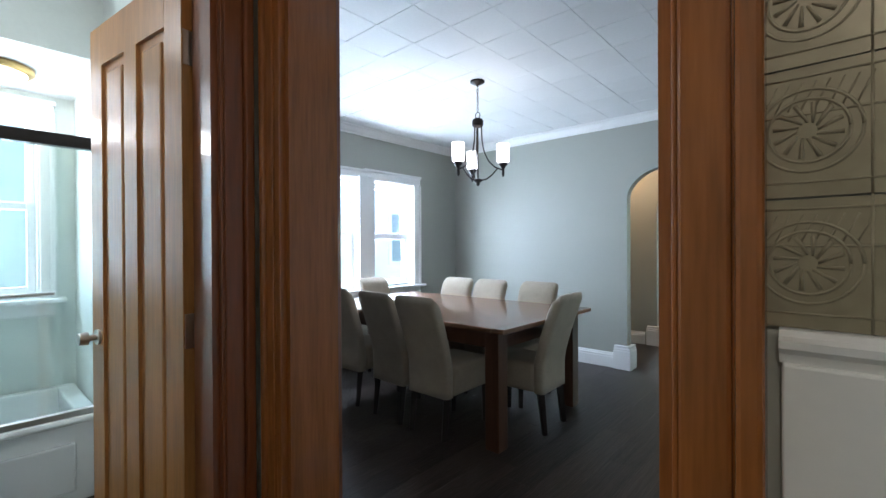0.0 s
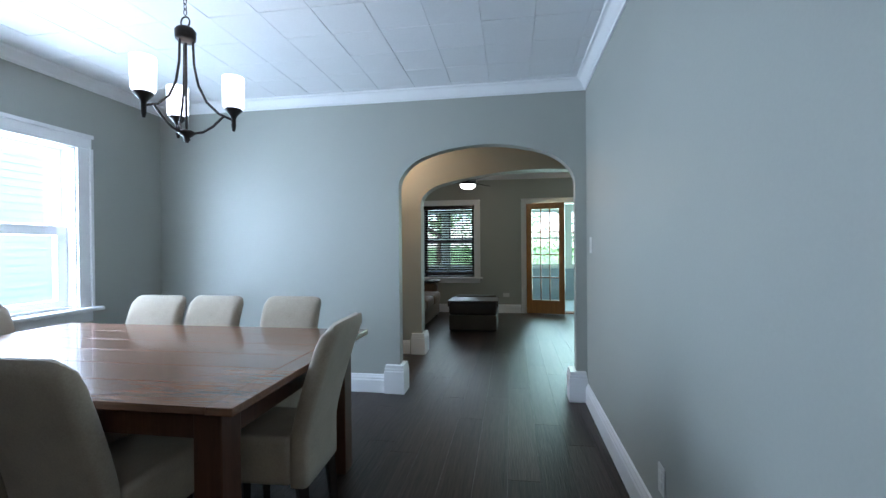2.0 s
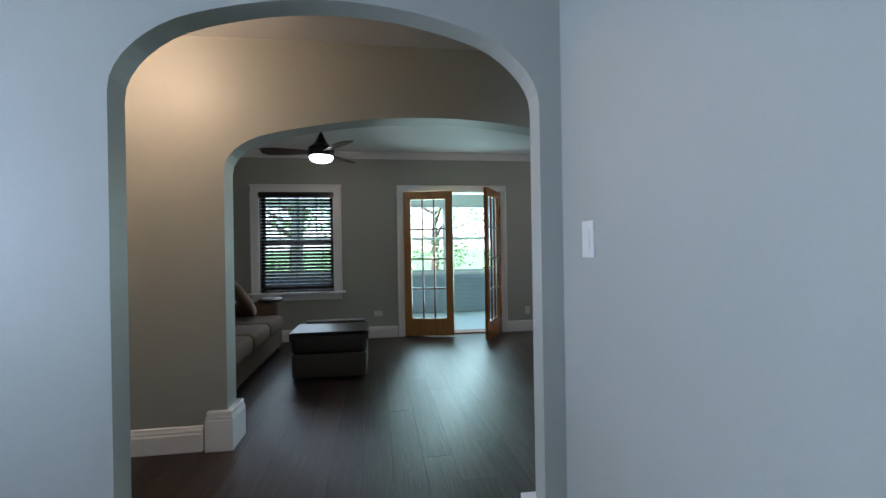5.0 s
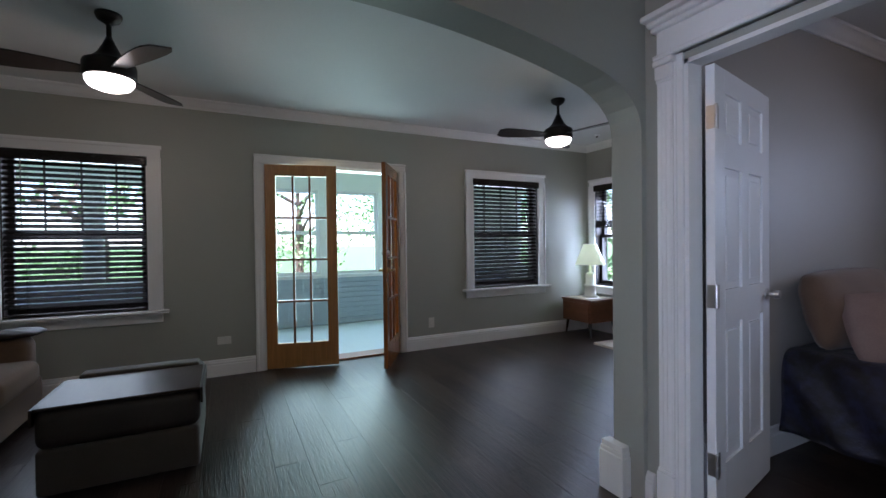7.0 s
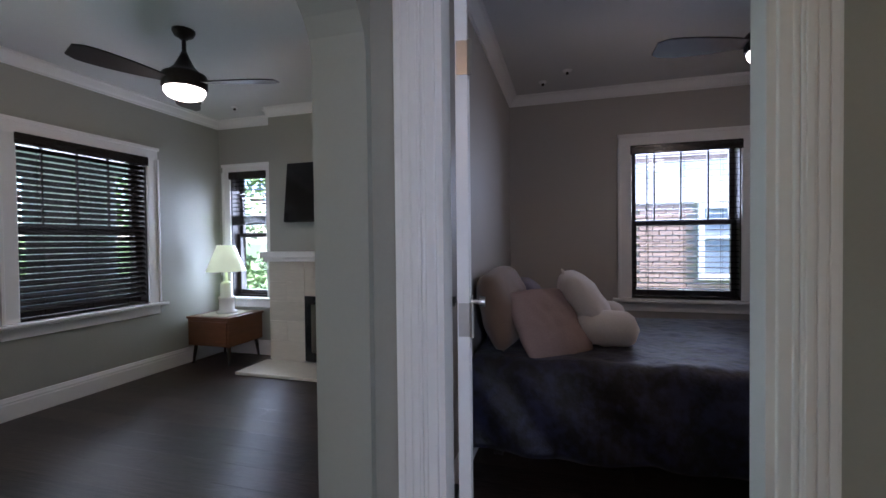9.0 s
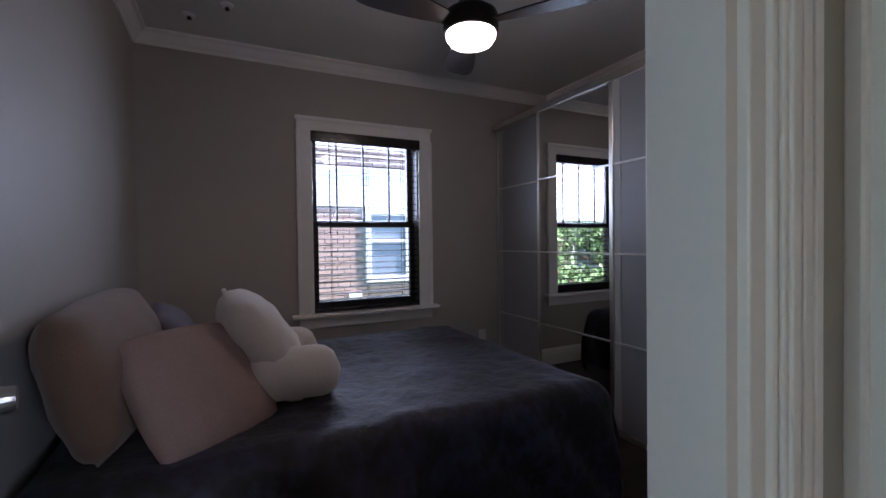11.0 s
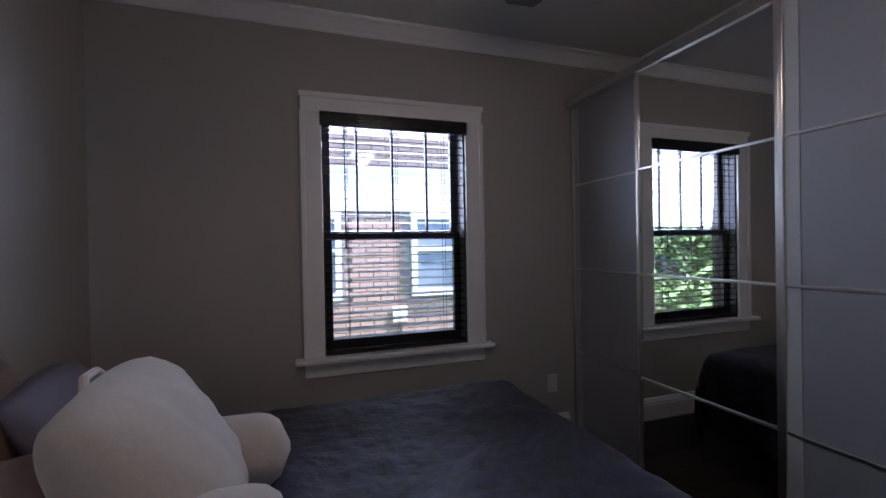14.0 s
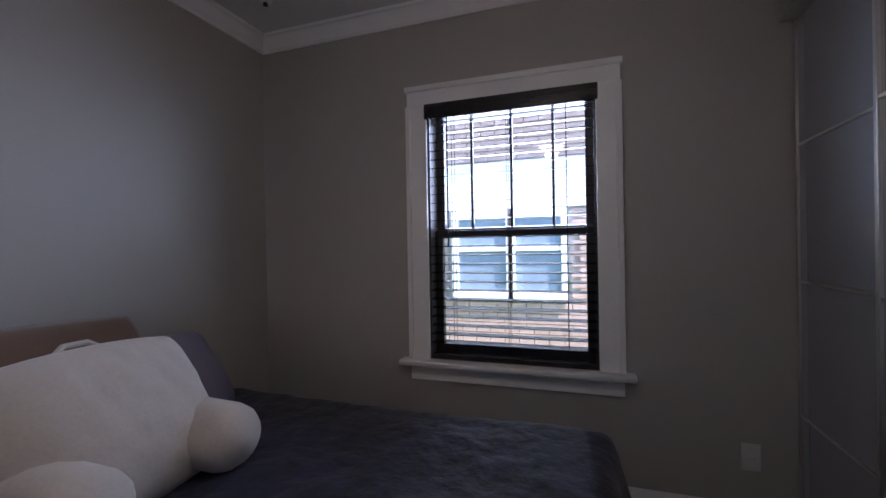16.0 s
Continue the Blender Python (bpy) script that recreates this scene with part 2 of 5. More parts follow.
def mesh_of(name, bm, material, smooth=False):
    bmesh.ops.recalc_face_normals(bm, faces=bm.faces)
    me = bpy.data.meshes.new(name)
    bm.to_mesh(me)
    bm.free()
    me.materials.append(material)
    if smooth:
        for p in me.polygons:
            p.use_smooth = True
    return me


def part(name, bm, material, parent=None, label="", smooth=False):
    ob = new(name, mesh_of(name, bm, material, smooth))
    if parent is not None:
        ob.parent = parent
    if label:
        ob["label"] = label
    return ob


def boxpart(name, dims, material, parent=None, label="", bev=0.0):
    bm = bmesh.new()
    box(bm, *dims, bev)
    return part(name, bm, material, parent, label)


def thing(name, m, label, category, group="", kind=""):
    ob = new(name)
    ob.empty_display_size = 0.1
    ob.matrix_world = m
    return tagged(ob, label, category, group, kind)


def structure(ob, label):
    return tagged(ob, label, kind="structure")


# ---- shell ----
H = 2.55


def wall(name, axis, p0, p1, a0, a1, holes, material, label, z1=H, z0=0.0):
    """A straight wall between p0 and p1 across and a0 and a1 along; holes: (a0, a1, z0, z1)."""
    bm = bmesh.new()
    av = sorted({a0, a1, *[h[0] for h in holes], *[h[1] for h in holes]})
    for a, c in zip(av, av[1:]):
        hs = sorted([h for h in holes if h[0] <= a + 1e-6 and h[1] >= c - 1e-6], key=lambda h: h[2])
        z = z0
        for h in hs + [(0, 0, z1, z1)]:
            if h[2] > z + 1e-4:
                if axis == "x":
                    box(bm, a, p0, z, c, p1, h[2])
                else:
                    box(bm, p0, a, z, p1, c, h[2])
            z = h[3]
    return structure(part(name, bm, material), label)


def arch_curve(x0, x1, spring, top, n=28):
    c, hw = (x0 + x1) / 2, (x1 - x0) / 2
    r = 0.26
    pts = []
    for i in range(n + 1):
        s = -1 + 2 * i / n
        s = math.copysign(1 - (1 - abs(s)) ** 1.8, s)
        d = (1 - abs(s)) * hw
        crown = (top - spring - r * 0.62) * (1 - s * s)
        corner = r * 0.62 * (1 - (1 - min(d / r, 1)) ** 2.2) ** (1 / 2.2)
        pts.append((c + s * hw, spring + crown + corner))
    return pts


def arch_wall(name, y0, y1, xa, xb, x0, x1, spring, top, material, label):
    bm = bmesh.new()
    box(bm, xa, y0, 0, x0, y1, H)
    if xb > x1:
        box(bm, x1, y0, 0, xb, y1, H)
    pts = arch_curve(x0, x1, spring, top)
    for (ax, az), (bx, bz) in zip(pts, pts[1:]):
        v = [bm.verts.new(p) for p in ((ax, y0, az), (bx, y0, bz), (bx, y0, H), (ax, y0, H), (ax, y1, az), (bx, y1, bz), (bx, y1, H), (ax, y1, H))]
        for f in ((0, 1, 2, 3), (7, 6, 5, 4), (0, 4, 5, 1), (3, 2, 6, 7)):
            bm.faces.new([v[k] for k in f])
    bmesh.ops.remove_doubles(bm, verts=bm.verts, dist=0.0005)
    return structure(part(name, bm, material), label)


XD, YB, YA, YA2, YC, YC2, YF, YF2 = -3.8, 0.72, 4.5, 4.6, 5.83, 6.0, 9.03, 9.2
XL, XR, XH, XH2 = -3.3, 3.9, 1.07, 1.15
XE = 4.1
wall("wall_dining_window_side", "y", XD - 0.2, XD, 0.56, YA2, [(2.22, 2.88, 0.8, 2.01), (3.05, 3.71, 0.8, 2.01)], WALL, "sage grey painted plaster wall with a pair of windows")
wall("wall_dining_right", "y", 0.0, 0.12, YB, YA, [], WALL, "plain sage grey painted plaster wall")
wall("wall_dining_back", "x", 0.58, YB, XD, 2.2, [(-1.07, -0.14, 0, 2.08)], WALL, "sage grey wall with a wood-cased doorway")
arch_wall("wall_arch_dining", YA, YA2, XD, 0.12, -1.53, -0.085, 1.74, 2.075, WALL, "sage grey plaster wall with a shallow arched opening")
wall("wall_closet", "x", YA, YA2, 0.12, XH2, [(0.2, 0.98, 0, 2.03)], WALL, "sage grey wall beside a closet door")
arch_wall("wall_arch_living", YC, YC2, XL, XH, -1.62, 1.04, 1.72, 2.085, WALL, "sage grey plaster wall with a wide shallow arch")
wall("wall_hall_left", "y", -2.9, -2.75, YA2, YC, [], WALL, "sage grey painted plaster wall")
wall("wall_bedroom_door", "y", XH, XH2, YA2, YC2, [(4.86, 5.64, 0, 1.97)], WALL, "sage grey wall with the bedroom doorway")
wall("wall_bedroom_inner", "y", XH, XH2, 2.4, YA, [], BEDW, "warm grey bedroom wall")
wall("wall_bedroom_living", "x", YC, YC2, XH2, XE + 0.2, [], BEDW, "warm grey wall behind the bed's head")
wall("wall_bedroom_window", "y", XE, XE + 0.2, 2.4, YC, [(3.91, 4.77, 0.68, 2.02)], BEDW, "warm grey bedroom wall with one sash window")
wall("wall_bedroom_back", "x", 2.4, 2.56, XH2, XE, [], BEDW, "warm grey bedroom wall behind the wardrobe")
wall("wall_living_front", "x", YF, YF2, XL - 0.2, XR + 0.4, [(-2.24, -1.27, 0.66, 2.0), (-0.33, 1.07, 0, 2.02), (2.03, 3.03, 0.66, 2.0)], WALL, "sage grey front wall with French doors between two windows")
wall("wall_living_left", "y", XL - 0.2, XL, YC, YF, [], WALL, "sage grey living room wall")
wall("wall_living_fireplace", "y", XR, XR + 0.2, YC2, YF, [(8.4, 8.88, 0.62, 1.98)], WALL, "sage grey fireplace wall with a narrow window")
boxpart("wall_chimney_breast", (3.66, 6.2, 1.02, XR, 8.19, H), WALL)
structure(bpy.data.objects["wall_chimney_breast"], "sage grey painted chimney breast above the mantel")
# back hall and bathroom shells
wall("wall_back_hall_left", "y", -1.32, -1.2, -2.2, 0.58, [(-0.4, 0.455, 0, 2.05)], BATHW, "pale wall with the bathroom doorway")
wall("wall_back_hall_end", "x", -2.35, -2.2, -3.8, 2.2, [], BATHW, "plain back hall wall")
wall("wall_back_hall_right", "y", 2.05, 2.2, -2.2, 0.58, [], BATHW, "plain back hall wall")
wall("wall_bath_end", "x", 0.5, 0.58, -3.62, -1.32, [], BATHW, "pale mint bathroom wall")
wall("wall_bath_window", "y", -3.8, -3.62, -2.2, 0.56, [(-0.45, 0.34, 0.95, 2.1)], BATHW, "pale mint bathroom wall with a window")
wall("wall_bath_header", "y", -2.84, -2.76, -2.2, 0.5, [], BATHW, "painted header over the bathtub alcove", H, 2.2)

bm = bmesh.new()
box(bm, -4.0, -2.35, -0.12, 4.3, YF2, -0.006)
floor = structure(part("floor", bm, SUBF), "dark grey-brown wood plank floor, satin finish")
for nm, dims, m, lab in (
    ("ceiling_living", (XL - 0.2, YC2 - 0.16, H, XR + 0.4, YF2, H + 0.1), CEIL, "smooth white living room ceiling"),
    ("ceiling_hall", (-2.9, YA2 - 0.13, H, XH2, YC2 - 0.16, H + 0.1), CEIL, "smooth white hall ceiling"),
    ("ceiling_bedroom", (XH2, 2.4, H, XE + 0.2, YC2 - 0.16, H + 0.1), CEIL, "smooth white bedroom ceiling"),
    ("ceiling_back_hall", (-4.0, -2.35, H, 2.2, YB, H + 0.1), CEIL, "white back hall ceiling"),
    ("ceiling_tub", (-3.62, -2.2, 2.2, -2.84, 0.5, 2.25), CEIL, "white lowered ceiling over the bathtub"),
):
    structure(boxpart(nm, dims, m), lab)
bm = bmesh.new()
box(bm, XD - 0.2, YB, H + 0.0035, 0.12, YA2 - 0.13, H + 0.1)
step = 0.305
for i in range(13):
    for j in range(13):
        x0, y0 = XD + i * step, YB + j * step
        x1, y1 = min(x0 + step - 0.0016, 0.0), min(y0 + step - 0.0016, YA)
        if x1 - x0 < 0.02 or y1 - y0 < 0.02:
            continue
        e = 0.002
        dz = 0.003 * ((i * 7 + j * 5) % 4) / 3
        lo = [bm.verts.new(p) for p in ((x0 + e, y0 + e, H - dz), (x1 - e, y0 + e, H), (x1 - e, y1 - e, H - dz), (x0 + e, y1 - e, H))]
        hi = [bm.verts.new(p) for p in ((x0, y0, H + 0.004), (x1, y0, H + 0.004), (x1, y1, H + 0.004), (x0, y1, H + 0.004))]
        bm.faces.new(lo[::-1])
        for k in range(4):
            bm.faces.new((lo[k], lo[(k + 1) % 4], hi[(k + 1) % 4], hi[k]))
structure(part("ceiling_dining", bm, TILEC), "white square fibre tile dining ceiling with fine joints")


def run(name, prof, a, b, inward, material, label, z=0.0):
    """A moulding from a to b along a wall; prof: (out from the wall, height)."""
    bm = bmesh.new()
    a, b, n = Vector((*a, 0)), Vector((*b, 0)), Vector((*inward, 0))
    r = []
    for p in (a, b):
        r.append([bm.verts.new(p + n * o + Vector((0, 0, z + h))) for o, h in prof])
    k = len(prof)
    for i in range(k):
        bm.faces.new((r[0][i], r[0][(i + 1) % k], r[1][(i + 1) % k], r[1][i]))
    bm.faces.new(r[0])
    bm.faces.new(r[1][::-1])
    return structure(part(name, bm, material), label)


BASE = [(0.0, 0.0), (0.022, 0.0), (0.022, 0.105), (0.017, 0.115), (0.019, 0.125), (0.011, 0.14), (0.009, 0.15), (0.0, 0.155)]
CROWN = [(0.0, -0.085), (0.012, -0.085), (0.016, -0.07), (0.03, -0.055), (0.052, -0.022), (0.06, -0.016), (0.075, -0.014), (0.08, -0.001), (0.0, -0.001)]
bl, cl = "white painted baseboard with a moulded top", "white painted crown moulding"
for a, b, n in (
    ((XD, YA), (-1.66, YA), (0, -1)), ((0, YB), (0, YA - 0.04), (-1, 0)), ((XD, YB), (XD, YA), (1, 0)), ((XD, YB), (-1.12, YB), (0, 1)),
    ((-2.75, YC), (-1.76, YC), (0, -1)), ((-2.75, YA2), (-2.75, YC), (1, 0)),
    ((XL, YF), (-0.42, YF), (0, -1)), ((1.16, YF), (XR, YF), (0, -1)), ((XR, 8.19), (XR, YF), (-1, 0)), ((XL, YC2), (XL, YF), (1, 0)), ((XH2, YC2), (XR, YC2), (0, 1)), ((XR, YC2), (XR, 6.2), (-1, 0)),
    ((XH2, YC), (XE, YC), (0, -1)), ((XE, 3.2), (XE, YC), (-1, 0)), ((XH2, 3.25), (XH2, 4.77), (1, 0)), ((XH, 5.79), (XH, 5.9), (-1, 0)),
):
    run("baseboard", BASE, a, b, n, TRIM, bl)
for a, b, n in (
    ((XD, YA), (0, YA), (0, -1)), ((0, YB), (0, YA), (-1, 0)), ((XD, YB), (XD, YA), (1, 0)), ((XD, YB), (0, YB), (0, 1)),
    ((XL, YF), (XR, YF), (0, -1)), ((XR, 8.19), (XR, YF), (-1, 0)), ((3.66, 8.19), (XR, 8.19), (0, 1)), ((3.66, 6.2), (3.66, 8.19), (-1, 0)), ((XL, YC2), (XL, YF), (1, 0)), ((XL, YC2), (XR, YC2), (0, 1)),
    ((XH2, YC), (XE, YC), (0, -1)), ((XE, 2.56), (XE, YC), (-1, 0)), ((XH2, 2.56), (XH2, YC), (1, 0)), ((XH2, 2.56), (XE, 2.56), (0, 1)),
):
    run("crown_trim", CROWN, a, b, n, TRIM, cl, H)


def plinth(x0, y0, x1, y1):
    bm = bmesh.new()
    box(bm, x0, y0, 0, x1, y1, 0.19, 0.004)
    box(bm, x0 + 0.004, y0 + 0.004, 0.19, x1 - 0.004, y1 - 0.004, 0.212, 0.004)
    box(bm, x0 + 0.009, y0 + 0.009, 0.212, x1 - 0.009, y1 - 0.009, 0.24, 0.004)
    structure(part("plinth_trim", bm, TRIM), "white painted plinth block at the foot of the arch")


plinth(-1.66, YA - 0.045, -1.485, YA2 + 0.045)
plinth(-0.145, YA - 0.045, -0.003, YA2 + 0.045)
plinth(-1.74, YC - 0.045, -1.575, YC2 + 0.045)
plinth(0.985, 5.9, 1.06, YC2 + 0.045)


# ---- windows ----
def sash_window(name, w, z0, z1, m, label, frame_m=TRIM, casing=0.1, grid=0, stile=0.042, depth=0.2):
    """Local x along the wall from its middle, +y outdoors from the room face, z from the floor."""
    t = thing(name, m, label, "window", kind="structure")
    h = w / 2
    bm = bmesh.new()
    for s in (-1, 1):
        a, c = sorted((s * (h - 0.008), s * (h + casing)))
        box(bm, a, -0.022, z0, c, -0.0, z1 + 0.0, 0.004)
        a, c = sorted((s * (h + casing - 0.02), s * (h + casing + 0.006)))
        box(bm, a, -0.034, z0, c, -0.001, z1 + 0.0, 0.004)
    box(bm, -h - casing, -0.024, z1 - 0.008, h + casing, 0, z1 + casing, 0.004)
    box(bm, -h - casing - 0.01, -0.036, z1 + casing - 0.024, h + casing + 0.01, -0.001, z1 + casing + 0.006, 0.005)
    part("window_casing", bm, TRIM, t)
    bm = bmesh.new()
    box(bm, -h - casing - 0.05, -0.075, z0 - 0.028, h + casing + 0.05, 0.03, z0, 0.008)
    part("window_sill", bm, TRIM, t)
    bm = bmesh.new()
    box(bm, -h - casing, -0.02, z0 - 0.11, h + casing, 0, z0 - 0.028, 0.005)
    part("apron", bm, TRIM, t)
    bm = bmesh.new()
    for s in (-1, 1):
        a, c = sorted((s * h, s * (h - 0.018)))
        box(bm, a, 0.0, z0, c, depth, z1)
    box(bm, -h, 0, z1 - 0.018, h, depth, z1)
    box(bm, -h, 0.03, z0, h, depth + 0.03, z0 + 0.02)
    part("window_frame", bm, frame_m, t)
    mid = (z0 + z1) / 2 - 0.01
    for nm, a, c, y in (("lower_sash", z0 + 0.02, mid + 0.02, 0.07), ("upper_sash", mid - 0.02, z1 - 0.018, 0.115)):
        bm = bmesh.new()
        s = stile
        box(bm, -h + 0.018, y, a, -h + 0.018 + s, y + 0.035, c, 0.003)
        box(bm, h - 0.018 - s, y, a, h - 0.018, y + 0.035, c, 0.003)
        box(bm, -h + 0.018 + s, y, a, h - 0.018 - s, y + 0.035, a + 0.05, 0.003)
        box(bm, -h + 0.018 + s, y, c - (0.04 if stile < 0.05 else 0.07), h - 0.018 - s, y + 0.035, c, 0.003)
        if grid and nm == "upper_sash":
            for k in range(1, grid):
                x = -h + 2 * h * k / grid
                box(bm, x - 0.007, y + 0.008, a + 0.05, x + 0.007, y + 0.026, c - 0.04)
        sash = part(nm, bm, frame_m, t)
        bm = bmesh.new()
        box(bm, -h + 0.05, y + 0.015, a + 0.04, h - 0.05, y + 0.019, c - 0.03)
        p = part("pane", bm, PANE, sash)
        p.visible_shadow = False
    return t


def blind(m, w, z0, z1, tilt, label, raised=0.0, wand=True, group="dark slatted blinds"):
    """Local frame as a window's; slats hang inside the opening."""
    t = thing("window_blind", m, label, "blind", group)
    h = w / 2
    boxpart("valance", (-h - 0.012, -0.03, z1 - 0.075, h + 0.012, 0.045, z1 + 0.005), BLINDM, t, bev=0.006)
    zb = z0 + raised
    boxpart("bottom_rail", (-h + 0.006, -0.012, zb + 0.004, h - 0.006, 0.04, zb + 0.03), BLINDM, t, bev=0.004)
    bm = bmesh.new()
    box(bm, -h + 0.006, -0.025, -0.0015, h - 0.006, 0.025, 0.0015)
    me = mesh_of("slat", bm, BLINDM)
    pitch, z, stack = 0.046, z1 - 0.1, 0
    zs = []
    while z > zb + 0.045:
        zs.append(z)
        z -= pitch
    if raised:
        zs += [zb + 0.034 + 0.0045 * k for k in range(int(raised / pitch))]
    for z in zs:
        s = new("slat", me)
        s.parent = t
        s.matrix_basis = pose(0, 0.013, z, tilt if not (raised and z < zb + 0.034 + raised * 0.11) else 0)
    for x in (-h * 0.68, 0, h * 0.68):
        bm = bmesh.new()
        box(bm, x - 0.0015, -0.014, zb + 0.02, x + 0.0015, -0.0115, z1 - 0.06)
        box(bm, x - 0.0015, 0.0385, zb + 0.02, x + 0.0015, 0.041, z1 - 0.06)
        part("ladder_cord", bm, BLINDM, t)
    if wand:
        bm = bmesh.new()
        tube(bm, [(-h * 0.72, -0.036, z1 - 0.07), (-h * 0.72, -0.037, z1 - 0.75)], 0.0045, 8)
        part("wand", bm, BLINDM, t)
    return t


FRONT = lambda x: pose(x, YF, 0)
sash_window("window_1", 0.97, 0.66, 2.0, FRONT(-1.755), "white-cased double-hung window with moulded sill", DARKW, grid=4)
sash_window("window_2", 1.0, 0.66, 2.0, FRONT(2.53), "white-cased double-hung window with moulded sill", DARKW, grid=4)
blind(FRONT(-1.755), 0.95, 0.66, 2.0, 42, "dark espresso slatted blind, lowered with slats open")
blind(FRONT(2.53), 0.98, 0.66, 2.0, 50, "dark espresso slatted blind, lowered with slats open", wand=False)
SIDE = pose(XR, 8.64, 0, 0, 0, -90)
sash_window("window_3", 0.48, 0.62, 1.98, SIDE, "narrow white-cased window beside the chimney breast", DARKW, 0.085)
blind(SIDE, 0.46, 0.62, 1.98, 20, "dark slatted blind raised halfway up a narrow window", 0.78, False)
BEDM = pose(XE, 4.34, 0, 0, 0, -90)
sash_window("window_4", 0.86, 0.68, 2.02, BEDM, "white-cased bedroom sash window with moulded sill", DARKW, grid=4)
blind(BEDM, 0.84, 0.68, 2.02, 6, "dark slatted blind lowered over a window, slats flat open")
for nm, y in (("window_5", 2.55), ("window_6", 3.38)):
    sash_window(nm, 0.66, 0.8, 2.01, pose(XD, y, 0, 0, 0, 90), "white double-hung dining window full of bright daylight", TRIM, 0.1 if nm == "window_6" else 0.085, stile=0.072)
boxpart("mullion_trim", (XD, 2.862, 0.801, XD + 0.05, 3.068, 2.02), TRIM, bev=0.004)
structure(bpy.data.objects["mullion_trim"], "white painted mullion casing between two windows")
sash_window("window_7", 0.79, 0.95, 2.1, pose(-3.62, -0.055, 0, 0, 0, 90), "white bathroom window with bright daylight", TRIM, 0.06)


# ---- doors ----
def casing(name, m, w, z1, material, width=0.12, label="", fluted=False, cap=False):
    """Door casing on a wall face: local x along the wall, -y into the room."""
    t = thing(name, m, label, "door casing", kind="structure")
    h = w / 2
    for s in (-1, 1):
        bm = bmesh.new()
        a, c = sorted((s * h, s * (h + width)))
        if fluted:
            i0, i1 = sorted((s * h, s * (h + 0.034)))
            box(bm, i0, -0.016, 0, i1, 0, z1, 0.003)
            i0, i1 = sorted((s * (h + 0.026), s * (h + 0.038)))
            box(bm, i0, -0.023, 0, i1, -0.001, z1, 0.004)
            p0, p1 = sorted((s * (h + 0.038), s * (h + width)))
            box(bm, p0, -0.027, 0, p1, 0, z1, 0.003)
            pw = p1 - p0
            for k in range(3):
                f0 = p0 + pw * (0.09 + 0.29 * k)
                box(bm, f0, -0.031, 0.22, f0 + pw * 0.23, -0.026, z1 - 0.11, 0.0025)
            box(bm, p0 - 0.004, -0.04, 0, p1 + 0.006, -0.001, 0.2, 0.004)
            box(bm, p0 - 0.002, -0.034, 0.2, p1 + 0.003, -0.001, 0.215, 0.004)
            box(bm, p0 - 0.002, -0.034, z1 - 0.1, p1 + 0.003, -0.001, z1 - 0.085, 0.004)
            box(bm, p0 - 0.005, -0.038, z1 - 0.085, p1 + 0.005, -0.001, z1 - 0.03, 0.004)
            box(bm, p0 - 0.011, -0.046, z1 - 0.03, p1 + 0.011, -0.001, z1, 0.008)
        else:
            box(bm, a, -0.022, 0, c, 0, z1, 0.003)
            f0 = a + width * 0.08
            box(bm, f0, -0.027, 0, f0 + width * 0.63, -0.021, z1, 0.005)
            a2, c2 = sorted((s * (h + width - 0.022), s * (h + width + 0.004)))
            box(bm, a2, -0.036, 0, c2, -0.001, z1, 0.006)
        part("side_casing", bm, material, t)
    bm = bmesh.new()
    if cap:
        box(bm, -h - width, -0.028, z1, h + width, 0, z1 + 0.13, 0.003)
        box(bm, -h - width - 0.012, -0.044, z1 + 0.0, h + width + 0.012, -0.001, z1 + 0.022, 0.007)
        box(bm, -h - width - 0.018, -0.05, z1 + 0.12, h + width + 0.018, -0.001, z1 + 0.145, 0.009)
        box(bm, -h - width - 0.03, -0.062, z1 + 0.145, h + width + 0.03, -0.001, z1 + 0.172, 0.012)
        box(bm, -h - width - 0.046, -0.078, z1 + 0.172, h + width + 0.046, -0.001, z1 + 0.2, 0.007)
    else:
        box(bm, -h - width, -0.024, z1, h + width, 0, z1 + width, 0.003)
        box(bm, -h - width - 0.004, -0.036, z1 + width - 0.022, h + width + 0.004, -0.001, z1 + width + 0.004, 0.006)
        box(bm, -h - width * 0.9, -0.028, z1 + width * 0.08, h + width * 0.9, -0.021, z1 + width * 0.7, 0.004)
    part("head_casing", bm, material, t)
    return t


def jamb(name, axis, p0, p1, a0, a1, z1, material, label):
    bm = bmesh.new()
    for a, c in ((a0, a0 + 0.018), (a1 - 0.018, a1)):
        if axis == "x":
            box(bm, a, p0, 0, c, p1, z1)
        else:
            box(bm, p0, a, 0, p1, c, z1)
    if axis == "x":
        box(bm, a0, p0, z1 - 0.018, a1, p1, z1)
    else:
        box(bm, p0, a0, z1 - 0.018, p1, a1, z1)
    return structure(part(name, bm, material), label)


